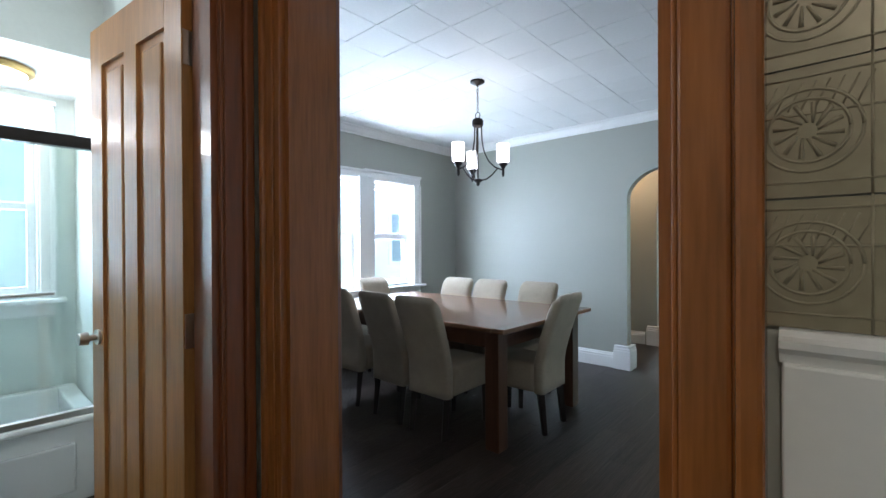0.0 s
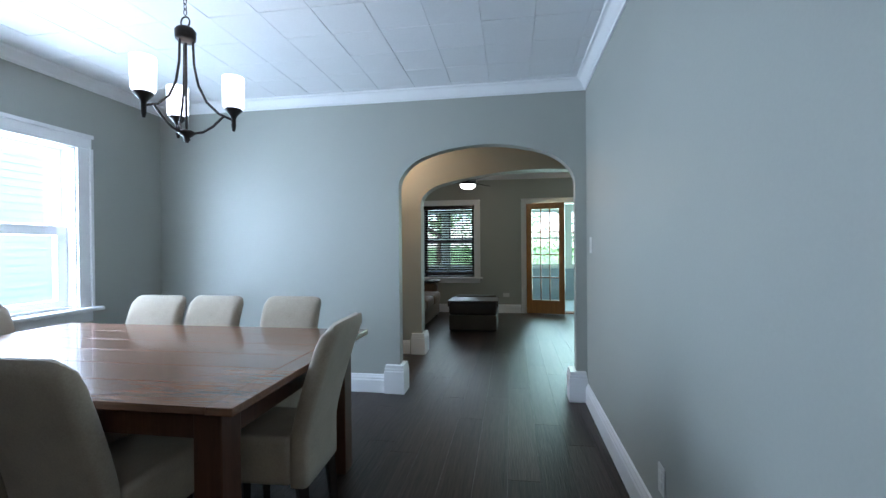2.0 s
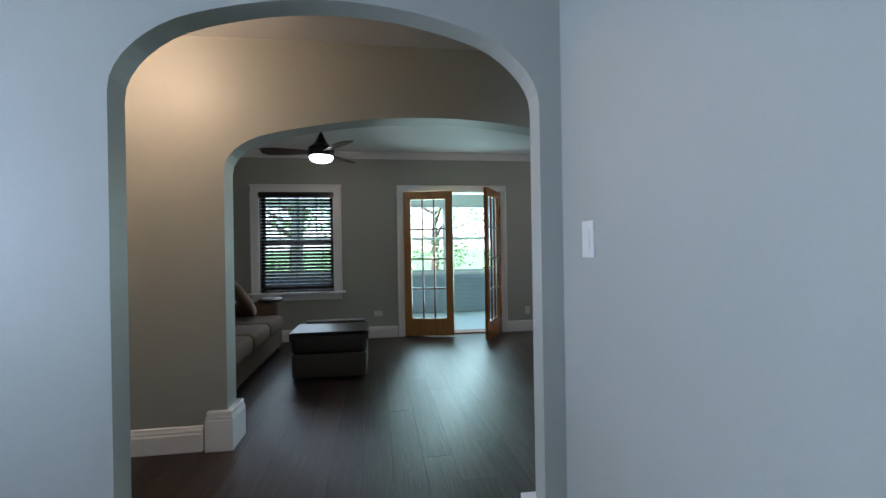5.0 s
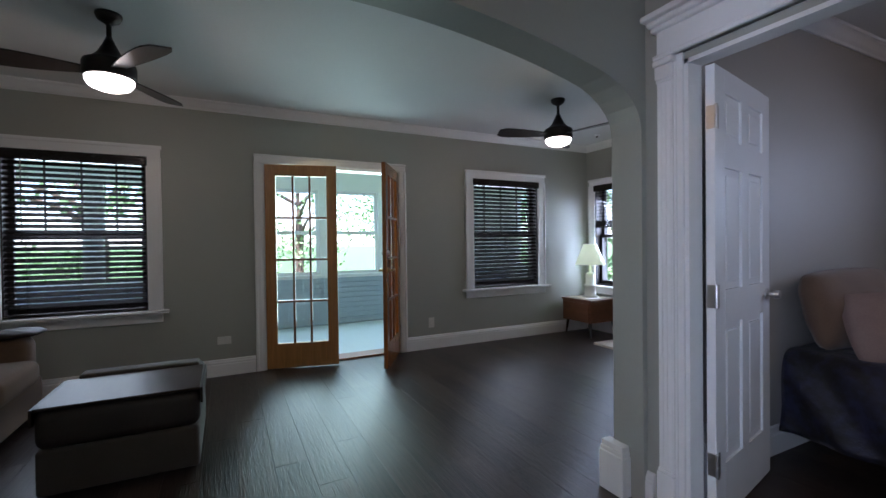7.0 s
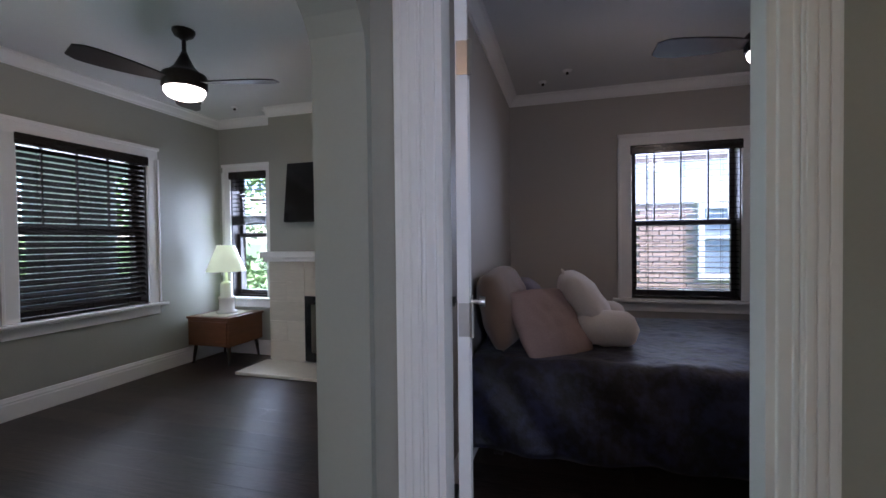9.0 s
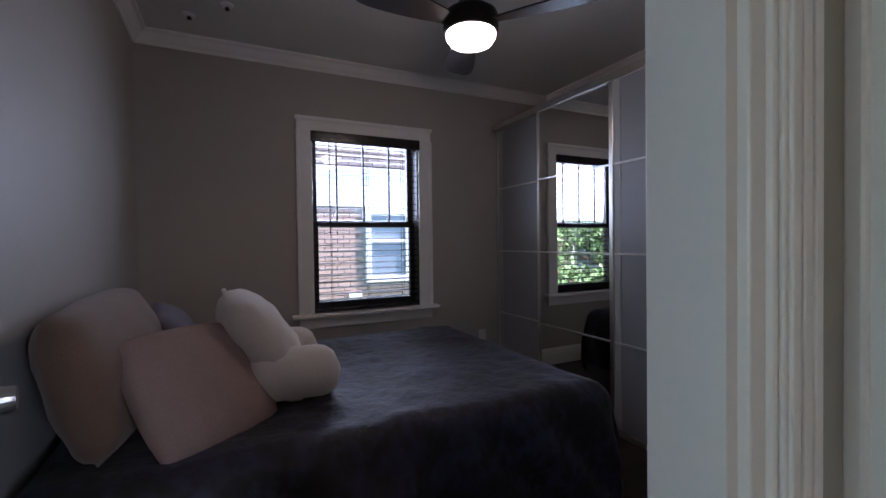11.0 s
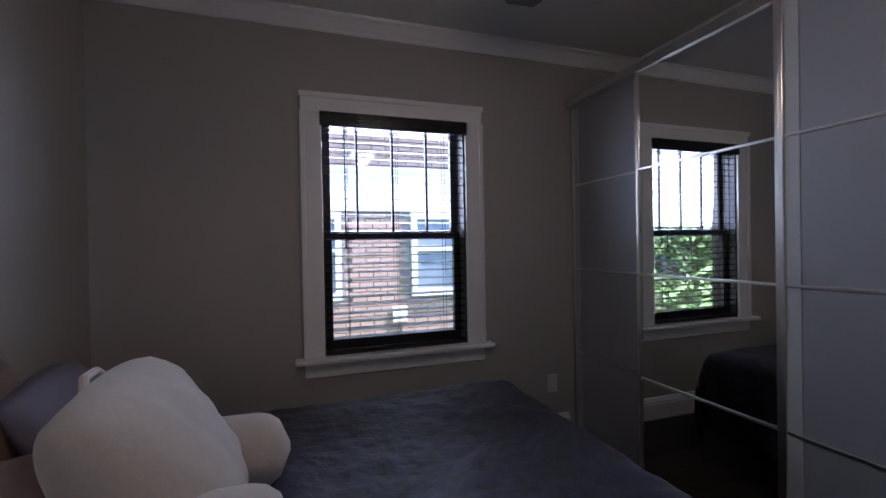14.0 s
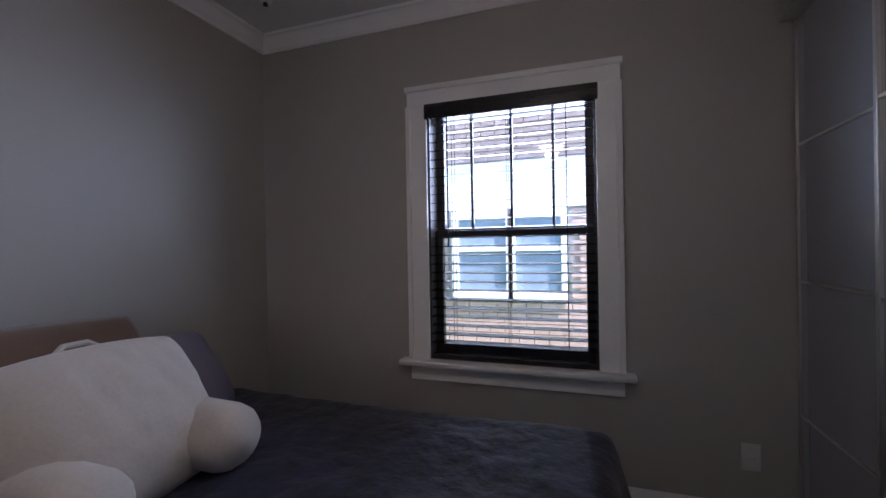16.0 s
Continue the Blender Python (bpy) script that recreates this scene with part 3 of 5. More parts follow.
def panel_leaf(name, m, w, h, rows, cols, material, label, knob, t=0.036, stile=0.11, group=""):
    """A door leaf hinged at local x = 0, reaching to x = w; recessed panels."""
    d = thing(name, m, label, "door", group, kind="structure")
    bm = bmesh.new()
    box(bm, 0, -t / 2, 0, stile, t / 2, h, 0.002)
    box(bm, w - stile, -t / 2, 0, w, t / 2, h, 0.002)
    pw = (w - 2 * stile - (cols - 1) * 0.09) / cols
    prev = 0
    for z0, z1 in list(rows) + [(h, h)]:
        box(bm, stile, -t / 2, prev, w - stile, t / 2, z0)
        prev = z1
    for z0, z1 in rows:
        for c in range(cols - 1):
            x = stile + (c + 1) * pw + c * 0.09
            box(bm, x, -t / 2, z0, x + 0.09, t / 2, z1)
    leaf = part("leaf_frame", bm, material, d)
    for z0, z1 in rows:
        for c in range(cols):
            x = stile + c * (pw + 0.09)
            bm = bmesh.new()
            box(bm, x - 0.002, -0.007, z0 - 0.002, x + pw + 0.002, 0.007, z1 + 0.002)
            box(bm, x + 0.03, -0.014, z0 + 0.03, x + pw - 0.03, 0.014, z1 - 0.03, 0.007)
            part("panel", bm, material, leaf)
    for s in (-1, 1):
        bm = bmesh.new()
        y = s * t / 2
        tube(bm, [(w - 0.06, y, 0.93), (w - 0.06, y + s * 0.008, 0.93)], 0.027, 16)
        tube(bm, [(w - 0.06, y, 0.93), (w - 0.06, y + s * 0.04, 0.93)], 0.01, 12)
        tube(bm, [(w - 0.06, y + s * 0.034, 0.93), (w - 0.06, y + s * 0.042, 0.93), (w - 0.06, y + s * 0.056, 0.93), (w - 0.06, y + s * 0.06, 0.93)], 0.024, 16, 0.02)
        part("door_knob", bm, knob, d)
    for z in (0.26, h / 2, h - 0.22):
        bm = bmesh.new()
        tube(bm, [(-0.004, -t / 2 - 0.006, z - 0.05), (-0.004, -t / 2 - 0.006, z + 0.05)], 0.007, 10)
        box(bm, 0.0, -t / 2 - 0.003, z - 0.048, 0.038, -t / 2, z + 0.048, 0.001)
        box(bm, -0.003, -t / 2, z - 0.048, 0.0, t / 2 - 0.004, z + 0.048)
        part("hinge", bm, knob, d)
    return d


WHITE_ROWS = ((0.24, 0.84), (0.99, 1.52), (1.64, 1.84))
jamb("bedroom_door_jamb", "y", XH - 0.004, XH2 + 0.004, 4.86, 5.64, 1.97, TRIM, "white painted door lining")
casing("bedroom_door_trim", pose(XH, 5.25, 0, 0, 0, -90), 0.78, 2.0, TRIM, 0.112, "white fluted door casing with a capped head", True, True)
casing("bedroom_inner_trim", pose(XH2, 5.25, 0, 0, 0, 90), 0.78, 1.97, TRIM, 0.1, "white door casing on the bedroom side")
panel_leaf("door_1", pose(XH2 + 0.008, 5.59, 0.008, 0, 0, 12), 0.72, 1.94, WHITE_ROWS, 2, TRIM, "white six-panel door standing open into the bedroom", CHROME)
jamb("closet_door_jamb", "x", YA - 0.004, YA2 + 0.004, 0.2, 0.98, 2.03, TRIM, "white painted closet door lining")
casing("closet_door_trim", pose(0.59, YA2, 0, 0, 0, 180), 0.78, 2.03, TRIM, 0.09, "white door casing round a closet door")
panel_leaf("door_2", pose(0.96, YA2 - 0.03, 0.008, 0, 0, 180), 0.74, 2.0, WHITE_ROWS, 2, TRIM, "white panelled closet door, shut", CHROME)


def french_leaf(name, m, w, h, flip, label):
    d = thing(name, m, label, "door", "French doors", kind="structure")
    t = 0.04
    st, top, bot = 0.1, 0.11, 0.24
    bm = bmesh.new()
    box(bm, 0, -t / 2, 0, st, t / 2, h, 0.003)
    box(bm, w - st, -t / 2, 0, w, t / 2, h, 0.003)
    box(bm, st, -t / 2, 0, w - st, t / 2, bot)
    box(bm, st, -t / 2, h - top, w - st, t / 2, h)
    gw, gh = (w - 2 * st) / 3, (h - top - bot) / 4
    # same honey oak on both leaves; the flipped one's shade is in its darker colour
    leaf = part("leaf_frame", bm, OAKL if not flip else OAK, d)
    # muntins darkened in colour to offset the doorway lamp behind them
    for k in (1, 2):
        boxpart("muntin", (st + k * gw - 0.011, -0.014, bot, st + k * gw + 0.011, 0.014, h - top), OAKD, d, bev=0.003)
    for k in (1, 2, 3):
        boxpart("muntin", (st, -0.015, bot + k * gh - 0.011, w - st, 0.015, bot + k * gh + 0.011), OAKD, d, bev=0.003)
    for i in range(3):
        for j in range(4):
            p = boxpart("pane", (st + i * gw + 0.008, -0.002, bot + j * gh + 0.008, st + (i + 1) * gw - 0.008, 0.002, bot + (j + 1) * gh - 0.008), PANE, leaf)
            p.visible_shadow = False
    for z in (0.3, 1.0, 1.72):
        bm = bmesh.new()
        tube(bm, [(-0.008, 0.02, z - 0.05), (-0.008, 0.02, z + 0.05)], 0.009, 10)
        part("hinge", bm, BRONZE, d)
    if flip:
        for s in (-1, 1):
            bm = bmesh.new()
            tube(bm, [(w - 0.05, s * 0.02, 0.95), (w - 0.05, s * 0.06, 0.95), (w - 0.15, s * 0.065, 0.955)], 0.011, 10)
            tube(bm, [(w - 0.05, s * 0.02, 0.95), (w - 0.05, s * 0.028, 0.95)], 0.028, 14)
            part("door_handle", bm, BRASS, d)
            bm = bmesh.new()
            tube(bm, [(w - 0.05, s * 0.02, 1.12), (w - 0.05, s * 0.035, 1.12)], 0.024, 14)
            part("deadbolt", bm, CHROME, d)
    return d


french_leaf("door_3", pose(-0.315, YF - 0.005, 0.012, 0, 0, -14), 0.68, 1.995, False, "honey oak French door with twelve panes, ajar")
french_leaf("door_4", pose(1.05, YF - 0.005, 0.012, 0, 0, 180 + 59), 0.68, 1.995, True, "honey oak French door with twelve panes, darkened for shade, standing open")
jamb("french_door_jamb", "x", YF - 0.004, YF2 + 0.004, -0.33, 1.07, 2.02, TRIM, "white painted French door lining")
casing("french_door_trim", pose(0.37, YF, 0), 1.4, 2.02, TRIM, 0.08, "white casing round the French doors")
structure(boxpart("threshold_trim", (-0.31, YF - 0.02, 0.001, 1.05, YF2 + 0.03, 0.02), OAKD, bev=0.006), "worn oak door threshold")

# dining doorway in varnished oak
jamb("dining_doorway_jamb", "x", 0.576, YB + 0.004, -1.07, -0.14, 2.08, OAK, "varnished oak doorway lining")
casing("dining_doorway_trim", pose(-0.605, 0.58, 0), 0.93, 2.08, OAK, 0.086, "varnished oak doorway casing")
casing("dining_doorway_inner_trim", pose(-0.605, YB, 0, 0, 0, 180), 0.93, 2.08, OAKD, 0.03, "varnished oak doorway casing on the dining side")
jamb("bath_door_jamb", "y", -1.324, -1.196, -0.4, 0.455, 2.05, OAKD, "varnished oak bathroom door lining")
casing("bath_door_trim", pose(-1.2, 0.0275, 0, 0, 0, 90), 0.855, 2.05, OAKD, 0.08, "varnished oak bathroom door casing")
panel_leaf("door_5", pose(-1.335, 0.43, 0.01, 0, 0, 188), 0.66, 2.02, ((0.22, 1.88),), 2, OAKL, "honey oak two-panel bathroom door standing open", CHROME, stile=0.1)


# ---- dining room ----
def soft_box(bm, x0, y0, z0, x1, y1, z1, r=0.03, seg=3):
    ret = bmesh.ops.create_cube(bm, size=1)
    for p in ret["verts"]:
        p.co = Vector((x0 + (p.co.x + 0.5) * (x1 - x0), y0 + (p.co.y + 0.5) * (y1 - y0), z0 + (p.co.z + 0.5) * (z1 - z0)))
    es = {e for p in ret["verts"] for e in p.link_edges}
    bmesh.ops.bevel(bm, geom=list(es), offset=r, segments=seg, profile=0.5, affect="EDGES")


def dining_chair(m):
    """Faces local +y; the origin is on the floor under the back legs."""
    t = thing("dining_chair", m, "beige microsuede parsons dining chair with dark wooden legs", "chair", "chairs round the dining table")
    w = 0.18
    bm = bmesh.new()
    n, prof = 14, []
    for i in range(n + 1):
        z = 0.27 + i / n * 0.665
        lean = -0.155 * max(0, (z - 0.45) / 0.5) ** 1.25
        prof.append((lean, z))
    th = 0.075
    cols = [(-1, 0.35), (-0.94, 0.06), (-0.8, 0), (-0.4, -0.012), (0, -0.016), (0.4, -0.012), (0.8, 0), (0.94, 0.06), (1, 0.35)]
    rings = []
    for i, (y, z) in enumerate(prof):
        k = 1.0 if i < n else 0.965
        wid = w * k * (0.97 + 0.03 * i / n)
        y0, y1 = y - 0.035, y - 0.035 + th * (1.0 if i < n - 1 else (0.9 if i == n - 1 else 0.55))
        if i == n:
            y0 += 0.018
        ring = [bm.verts.new((c * wid, y0 + d * th * 0.5, z - (0.012 if i == n and abs(c) > 0.9 else 0))) for c, d in cols]
        ring += [bm.verts.new((c * wid, y1 - d * th * 0.5, z - (0.012 if i == n and abs(c) > 0.9 else 0))) for c, d in reversed(cols)]
        rings.append(ring)
    for a, c in zip(rings, rings[1:]):
        for k in range(len(a)):
            bm.faces.new((a[k], a[(k + 1) % len(a)], c[(k + 1) % len(a)], c[k]))
    bm.faces.new(rings[0][::-1])
    bm.faces.new(rings[-1])
    part("backrest", bm, SUEDE, t, smooth=True)
    bm = bmesh.new()
    soft_box(bm, -w + 0.002, 0.03, 0.27, w - 0.002, 0.46, 0.47, 0.028)
    part("seat", bm, SUEDE, t, smooth=True)
    for sx in (-1, 1):
        for y0, sl in ((0.0, -0.03), (0.42, 0.0)):
            bm = bmesh.new()
            x = sx * (w - 0.035)
            tube(bm, [(x, y0 + sl, 0.0), (x, y0, 0.28)], 0.021, 4, 0.03)
            part("leg", bm, DARKW, t)
    return t


first = dining_chair(pose(-2.93, 2.12, 0, 0, 0, 2))
for x, y, a in ((-2.41, 2.11, -2), (-2.0, 2.1, 1), (-2.86, 3.3, 181), (-2.46, 3.31, 178), (-1.94, 3.32, 180), (-1.45, 2.73, 92), (-3.44, 2.9, -88)):
    copy_thing(first, pose(x, y, 0, 0, 0, a))

tb = thing("dining_table", pose(0, 0, 0), "large square-legged walnut dining table with plank top", "table")
X0, X1, Y0, Y1 = -3.42, -1.41, 2.1, 3.33
nb = 6
for k in range(nb):
    y0 = Y0 + (Y1 - Y0) * k / nb
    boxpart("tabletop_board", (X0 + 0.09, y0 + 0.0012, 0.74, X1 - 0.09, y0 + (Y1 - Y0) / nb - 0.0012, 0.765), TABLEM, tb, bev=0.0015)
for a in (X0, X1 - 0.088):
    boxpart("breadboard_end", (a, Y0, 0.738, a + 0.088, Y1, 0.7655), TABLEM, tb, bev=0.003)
for y in (Y0 + 0.1, Y1 - 0.125):
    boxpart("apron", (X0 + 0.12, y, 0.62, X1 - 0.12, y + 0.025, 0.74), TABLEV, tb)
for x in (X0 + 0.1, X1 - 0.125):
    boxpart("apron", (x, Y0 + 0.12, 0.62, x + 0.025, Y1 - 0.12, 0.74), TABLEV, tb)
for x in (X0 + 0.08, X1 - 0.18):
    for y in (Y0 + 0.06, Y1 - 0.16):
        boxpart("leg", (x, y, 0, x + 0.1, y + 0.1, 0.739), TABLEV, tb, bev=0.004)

CX, CY = -2.06, 2.72
ch = thing("chandelier", pose(CX, CY, H) @ Matrix.Diagonal((0.86, 0.86, 0.93, 1)), "dark bronze chandelier with three lit seeded-glass shades", "chandelier")
bm = bmesh.new()
lathe(bm, [(0.0, 0), (0.065, 0), (0.066, -0.012), (0.05, -0.022), (0.02, -0.03), (0.008, -0.045)])
part("canopy", bm, BRONZE, ch, smooth=True)
for k in range(8):
    bm = bmesh.new()
    z = -0.058 - k * 0.026
    pts = []
    for i in range(13):
        a = 2 * math.pi * i / 12
        p = (0.009 * math.cos(a), 0.017 * math.sin(a))
        pts.append((p[0], 0, z + p[1]) if k % 2 else (0, p[0], z + p[1]))
    tube(bm, pts, 0.0022, 6)
    part("chain_link", bm, BRONZE, ch)
bm = bmesh.new()
tube(bm, [(0.026 * math.cos(a), 0, -0.29 + 0.026 * math.sin(a)) for a in [2 * math.pi * i / 18 for i in range(19)]], 0.004, 8)
part("loop", bm, BRONZE, ch)
bm = bmesh.new()
lathe(bm, [(0.012, -0.31), (0.04, -0.32), (0.052, -0.335), (0.05, -0.375), (0.035, -0.39), (0.01, -0.395)])
part("collar", bm, BRONZE, ch, smooth=True)
bm = bmesh.new()
tube(bm, [(0, 0, -0.38), (0, 0, -0.84)], 0.007, 8)
part("stem", bm, BRONZE, ch)
bm = bmesh.new()
lathe(bm, [(0.01, -0.82), (0.03, -0.825), (0.048, -0.835), (0.03, -0.85), (0.014, -0.86), (0.018, -0.87), (0.006, -0.885)])
part("finial", bm, BRONZE, ch, smooth=True)
for k in range(3):
    a = radians(20 + 120 * k)
    ca, sa = math.cos(a), math.sin(a)
    bm = bmesh.new()
    up = [(0.035, -0.385), (0.04, -0.5), (0.06, -0.6), (0.1, -0.68), (0.16, -0.735), (0.235, -0.765)]
    tube(bm, [(r * ca, r * sa, z) for r, z in up], 0.0065, 8)
    low = [(0.02, -0.84), (0.08, -0.83), (0.13, -0.8), (0.17, -0.76), (0.19, -0.742)]
    tube(bm, [(r * ca, r * sa, z) for r, z in low], 0.0065, 8)
    part("arm", bm, BRONZE, ch)
    bm = bmesh.new()
    lathe(bm, [(0.006, -0.82), (0.012, -0.8), (0.012, -0.755), (0.02, -0.74), (0.045, -0.715), (0.044, -0.708), (0.02, -0.705)], (0.235 * ca, 0.235 * sa, 0))
    part("socket", bm, BRONZE, ch, smooth=True)
    bm = bmesh.new()
    lathe(bm, [(0.02, -0.704), (0.05, -0.7), (0.054, -0.69), (0.056, -0.55), (0.053, -0.55), (0.05, -0.69), (0.02, -0.697)], (0.235 * ca, 0.235 * sa, 0))
    part("shade", bm, CLEAR, ch, "lit seeded-glass cylinder", smooth=True)
bulb("chandelier_bulb", (CX, CY, 2.12), 0.6, (1.0, 0.9, 0.78), 0.15)

hu = thing("china_hutch", pose(-2.3, 0.735, 0), "tall dark mahogany cabinet with a moulded cornice", "cabinet")
boxpart("base", (-0.45, 0, 0, 0.45, 0.47, 0.62), HUTCH, hu, bev=0.006)
boxpart("waist_moulding", (-0.465, 0, 0.62, 0.465, 0.49, 0.65), HUTCH, hu, bev=0.008)
boxpart("upper_case", (-0.43, 0, 0.65, 0.43, 0.44, 1.52), HUTCH, hu, bev=0.006)
bm = bmesh.new()
box(bm, -0.46, 0, 1.52, 0.46, 0.47, 1.57, 0.01)
box(bm, -0.44, 0, 1.57, 0.44, 0.44, 1.63, 0.02)
part("cornice", bm, HUTCH, hu)
for s in (-1, 1):
    boxpart("cupboard_door", (min(s * 0.02, s * 0.41), 0.47, 0.08, max(s * 0.02, s * 0.41), 0.485, 0.58), HUTCH, hu, bev=0.005)
    boxpart("glazed_door", (min(s * 0.02, s * 0.4), 0.44, 0.7, max(s * 0.02, s * 0.4), 0.455, 1.48), HUTCH, hu, bev=0.005)


def plate(name, m, w, h, holes, label, cat):
    t = thing(name, m, label, cat)
    boxpart("cover_plate", (-w / 2, -0.006, -h / 2, w / 2, 0.0, h / 2), PORC, t, bev=0.002)
    for x, z, a, b in holes:
        boxpart("insert", (x - a / 2, -0.009, z - b / 2, x + a / 2, -0.005, z + b / 2), PORC, t, bev=0.001)
    return t


plate("light_switch", pose(0, 4.3, 1.24, 0, 0, 90 + 180), 0.075, 0.12, [(0, 0, 0.033, 0.066)], "white rocker light switch on the wall", "switch")
OUTH = [(-0.02, 0, 0.028, 0.03), (0.02, 0, 0.028, 0.03)]
OUTV = [(0, -0.02, 0.03, 0.028), (0, 0.02, 0.03, 0.028)]
plate("wall_outlet", pose(0, 2.77, 0.3, 0, 0, 270), 0.072, 0.116, OUTV, "white wall outlet above the baseboard", "outlet")
plate("wall_outlet", pose(-0.69, YF, 0.33), 0.116, 0.072, OUTH, "white wall outlet above the baseboard", "outlet")
plate("wall_outlet", pose(1.46, YF, 0.3), 0.072, 0.116, OUTV, "painted-over wall outlet above the baseboard", "outlet")
plate("wall_outlet", pose(XE, 3.32, 0.36, 0, 0, -90), 0.072, 0.116, OUTV, "white wall outlet beside the wardrobe", "outlet")


# ---- fans ----
def ceiling_fan(x, y, turn):
    t = thing("ceiling_fan", pose(x, y, H, 0, 0, turn), "dark bronze three-blade ceiling fan with lit frosted bowl", "ceiling fan", "ceiling fans")
    bm = bmesh.new()
    lathe(bm, [(0.0, 0), (0.066, 0), (0.066, -0.012), (0.055, -0.035), (0.03, -0.05), (0.018, -0.06)])
    part("canopy", bm, BRONZE, t, smooth=True)
    bm = bmesh.new()
    tube(bm, [(0, 0, -0.05), (0, 0, -0.2)], 0.013, 12)
    part("downrod", bm, BRONZE, t, smooth=True)
    bm = bmesh.new()
    lathe(bm, [(0.014, -0.13), (0.03, -0.17), (0.06, -0.23), (0.095, -0.265), (0.125, -0.28), (0.13, -0.295), (0.13, -0.36), (0.122, -0.37), (0.02, -0.37)], seg=36)
    part("motor_housing", bm, BRONZE, t, smooth=True)
    bm = bmesh.new()
    lathe(bm, [(0.02, -0.366), (0.118, -0.371), (0.117, -0.39), (0.1, -0.415), (0.06, -0.432), (0.0, -0.438)], seg=36)
    part("light_bowl", bm, BOWL, t, "lit frosted glass bowl", smooth=True)
    for k in range(3):
        bm = bmesh.new()
        n = 10
        up, lo = [], []
        for i in range(n + 1):
            f = i / n
            r = 0.115 + f * 0.47
            wd = 0.035 + 0.045 * math.sin(min(1, f * 1.25) * math.pi / 2) - (0.03 * max(0, f - 0.88) / 0.12)
            for lst, s in ((up, 1), (lo, -1)):
                lst.append((r, s * wd + 0.015 * f, -0.325 + s * wd * 0.2))
        vt = [[bm.verts.new((a[0], a[1], a[2] + dz)) for a in seq] for dz in (0, -0.008) for seq in (up, lo)]
        for i in range(n):
            bm.faces.new((vt[0][i], vt[0][i + 1], vt[1][i + 1], vt[1][i]))
            bm.faces.new((vt[2][i], vt[3][i], vt[3][i + 1], vt[2][i + 1]))
            bm.faces.new((vt[0][i], vt[2][i], vt[2][i + 1], vt[0][i + 1]))
            bm.faces.new((vt[1][i], vt[1][i + 1], vt[3][i + 1], vt[3][i]))
        bm.faces.new((vt[0][0], vt[1][0], vt[3][0], vt[2][0]))
        bm.faces.new((vt[0][n], vt[2][n], vt[3][n], vt[1][n]))
        b = part("blade", bm, DARKW, t)
        b.matrix_basis = pose(0, 0, 0, 0, 0, 120 * k)
    return t


ceiling_fan(-1.24, 7.55, 60)
ceiling_fan(2.14, 7.62, 43)
ceiling_fan(2.6, 4.27, 97)
for x, y in ((3.25, 8.62), (3.5, 8.45), (3.55, 5.3), (3.75, 5.5)):
    t = thing("sprinkler_head", pose(x, y, H), "small white ceiling fitting with a dark centre", "ceiling fitting")
    bm = bmesh.new()
    lathe(bm, [(0, 0), (0.035, 0), (0.03, -0.012), (0.012, -0.016)])
    part("escutcheon", bm, TRIM, t, smooth=True)
    bm = bmesh.new()
    lathe(bm, [(0.01, -0.014), (0.013, -0.03), (0.004, -0.035)])
    part("nozzle", bm, BRONZE, t)


# ---- living room ----
def cushion(name, w, d, h, material, parent, m, crown=0.03, label="", n=14):
    """A soft cushion lying in x and y, seamed round its middle."""
    bm = bmesh.new()
    vs = {}
    for s in (1, -1):
        for i in range(n + 1):
            for j in range(n + 1):
                u, v = -1 + 2 * i / n, -1 + 2 * j / n
                edge = i in (0, n) or j in (0, n)
                if edge and s == -1:
                    vs[s, i, j] = vs[1, i, j]
                    continue
                f = max(0, (1 - abs(u) ** 5) * (1 - abs(v) ** 5)) ** 0.45
                wob = 0.012 * noise.noise((u * 2.1 + w * 9, v * 2.3 + d * 5, s * 3 + h * 11))
                if n >= 18:
                    wob += 0.007 * noise.noise((u * 7 + 2 * v, v * 2.6 - u, s * 5 + w * 3)) + 0.004 * noise.noise((u * 4, v * 11, s * 2 + d))
                z = s * (h / 2 * (0.55 + 0.45 * (1 - u * u) * (1 - v * v)) * f + crown * 0 + wob * f)
                k = 1 - 0.1 * (u * u * v * v)
                vs[s, i, j] = bm.verts.new((u * w / 2 * k, v * d / 2 * k, z))
        for i in range(n):
            for j in range(n):
                q = [vs[s, i, j], vs[s, i + 1, j], vs[s, i + 1, j + 1], vs[s, i, j + 1]]
                bm.faces.new(q if s == 1 else q[::-1])
    ob = part(name, bm, material, parent, label, smooth=True)
    if parent is None:
        ob.matrix_world = m
    else:
        ob.matrix_basis = m
    return ob


sf = thing("sofa", pose(-2.75, 7.45, 0), "tan corduroy three-seat sofa with loose cushions", "sofa")
bm = bmesh.new()
soft_box(bm, 0.0, -1.15, 0.05, 0.88, 1.15, 0.3, 0.03)
part("base", bm, SOFAM, sf, smooth=True)
bm = bmesh.new()
soft_box(bm, -0.08, -1.15, 0.05, 0.2, 1.15, 0.74, 0.07)
part("back_frame", bm, SOFAM, sf, smooth=True)
for y in (-1.15, 0.93):
    bm = bmesh.new()
    soft_box(bm, 0.0, y, 0.06, 0.86, y + 0.22, 0.6, 0.07, 4)
    part("arm", bm, SOFAM, sf, smooth=True)
for k in range(3):
    yc = -0.62 + 0.62 * k
    bm = bmesh.new()
    soft_box(bm, 0.16, yc - 0.306, 0.29, 0.94, yc + 0.306, 0.46, 0.055, 4)
    part("seat_cushion", bm, SOFAM, sf, smooth=True)
    cushion("back_cushion", 0.62, 0.56, 0.22, SOFAM, sf, pose(0.29, yc, 0.64, 0, 72, 0) @ pose(0, 0, 0, 0, 0, 90))
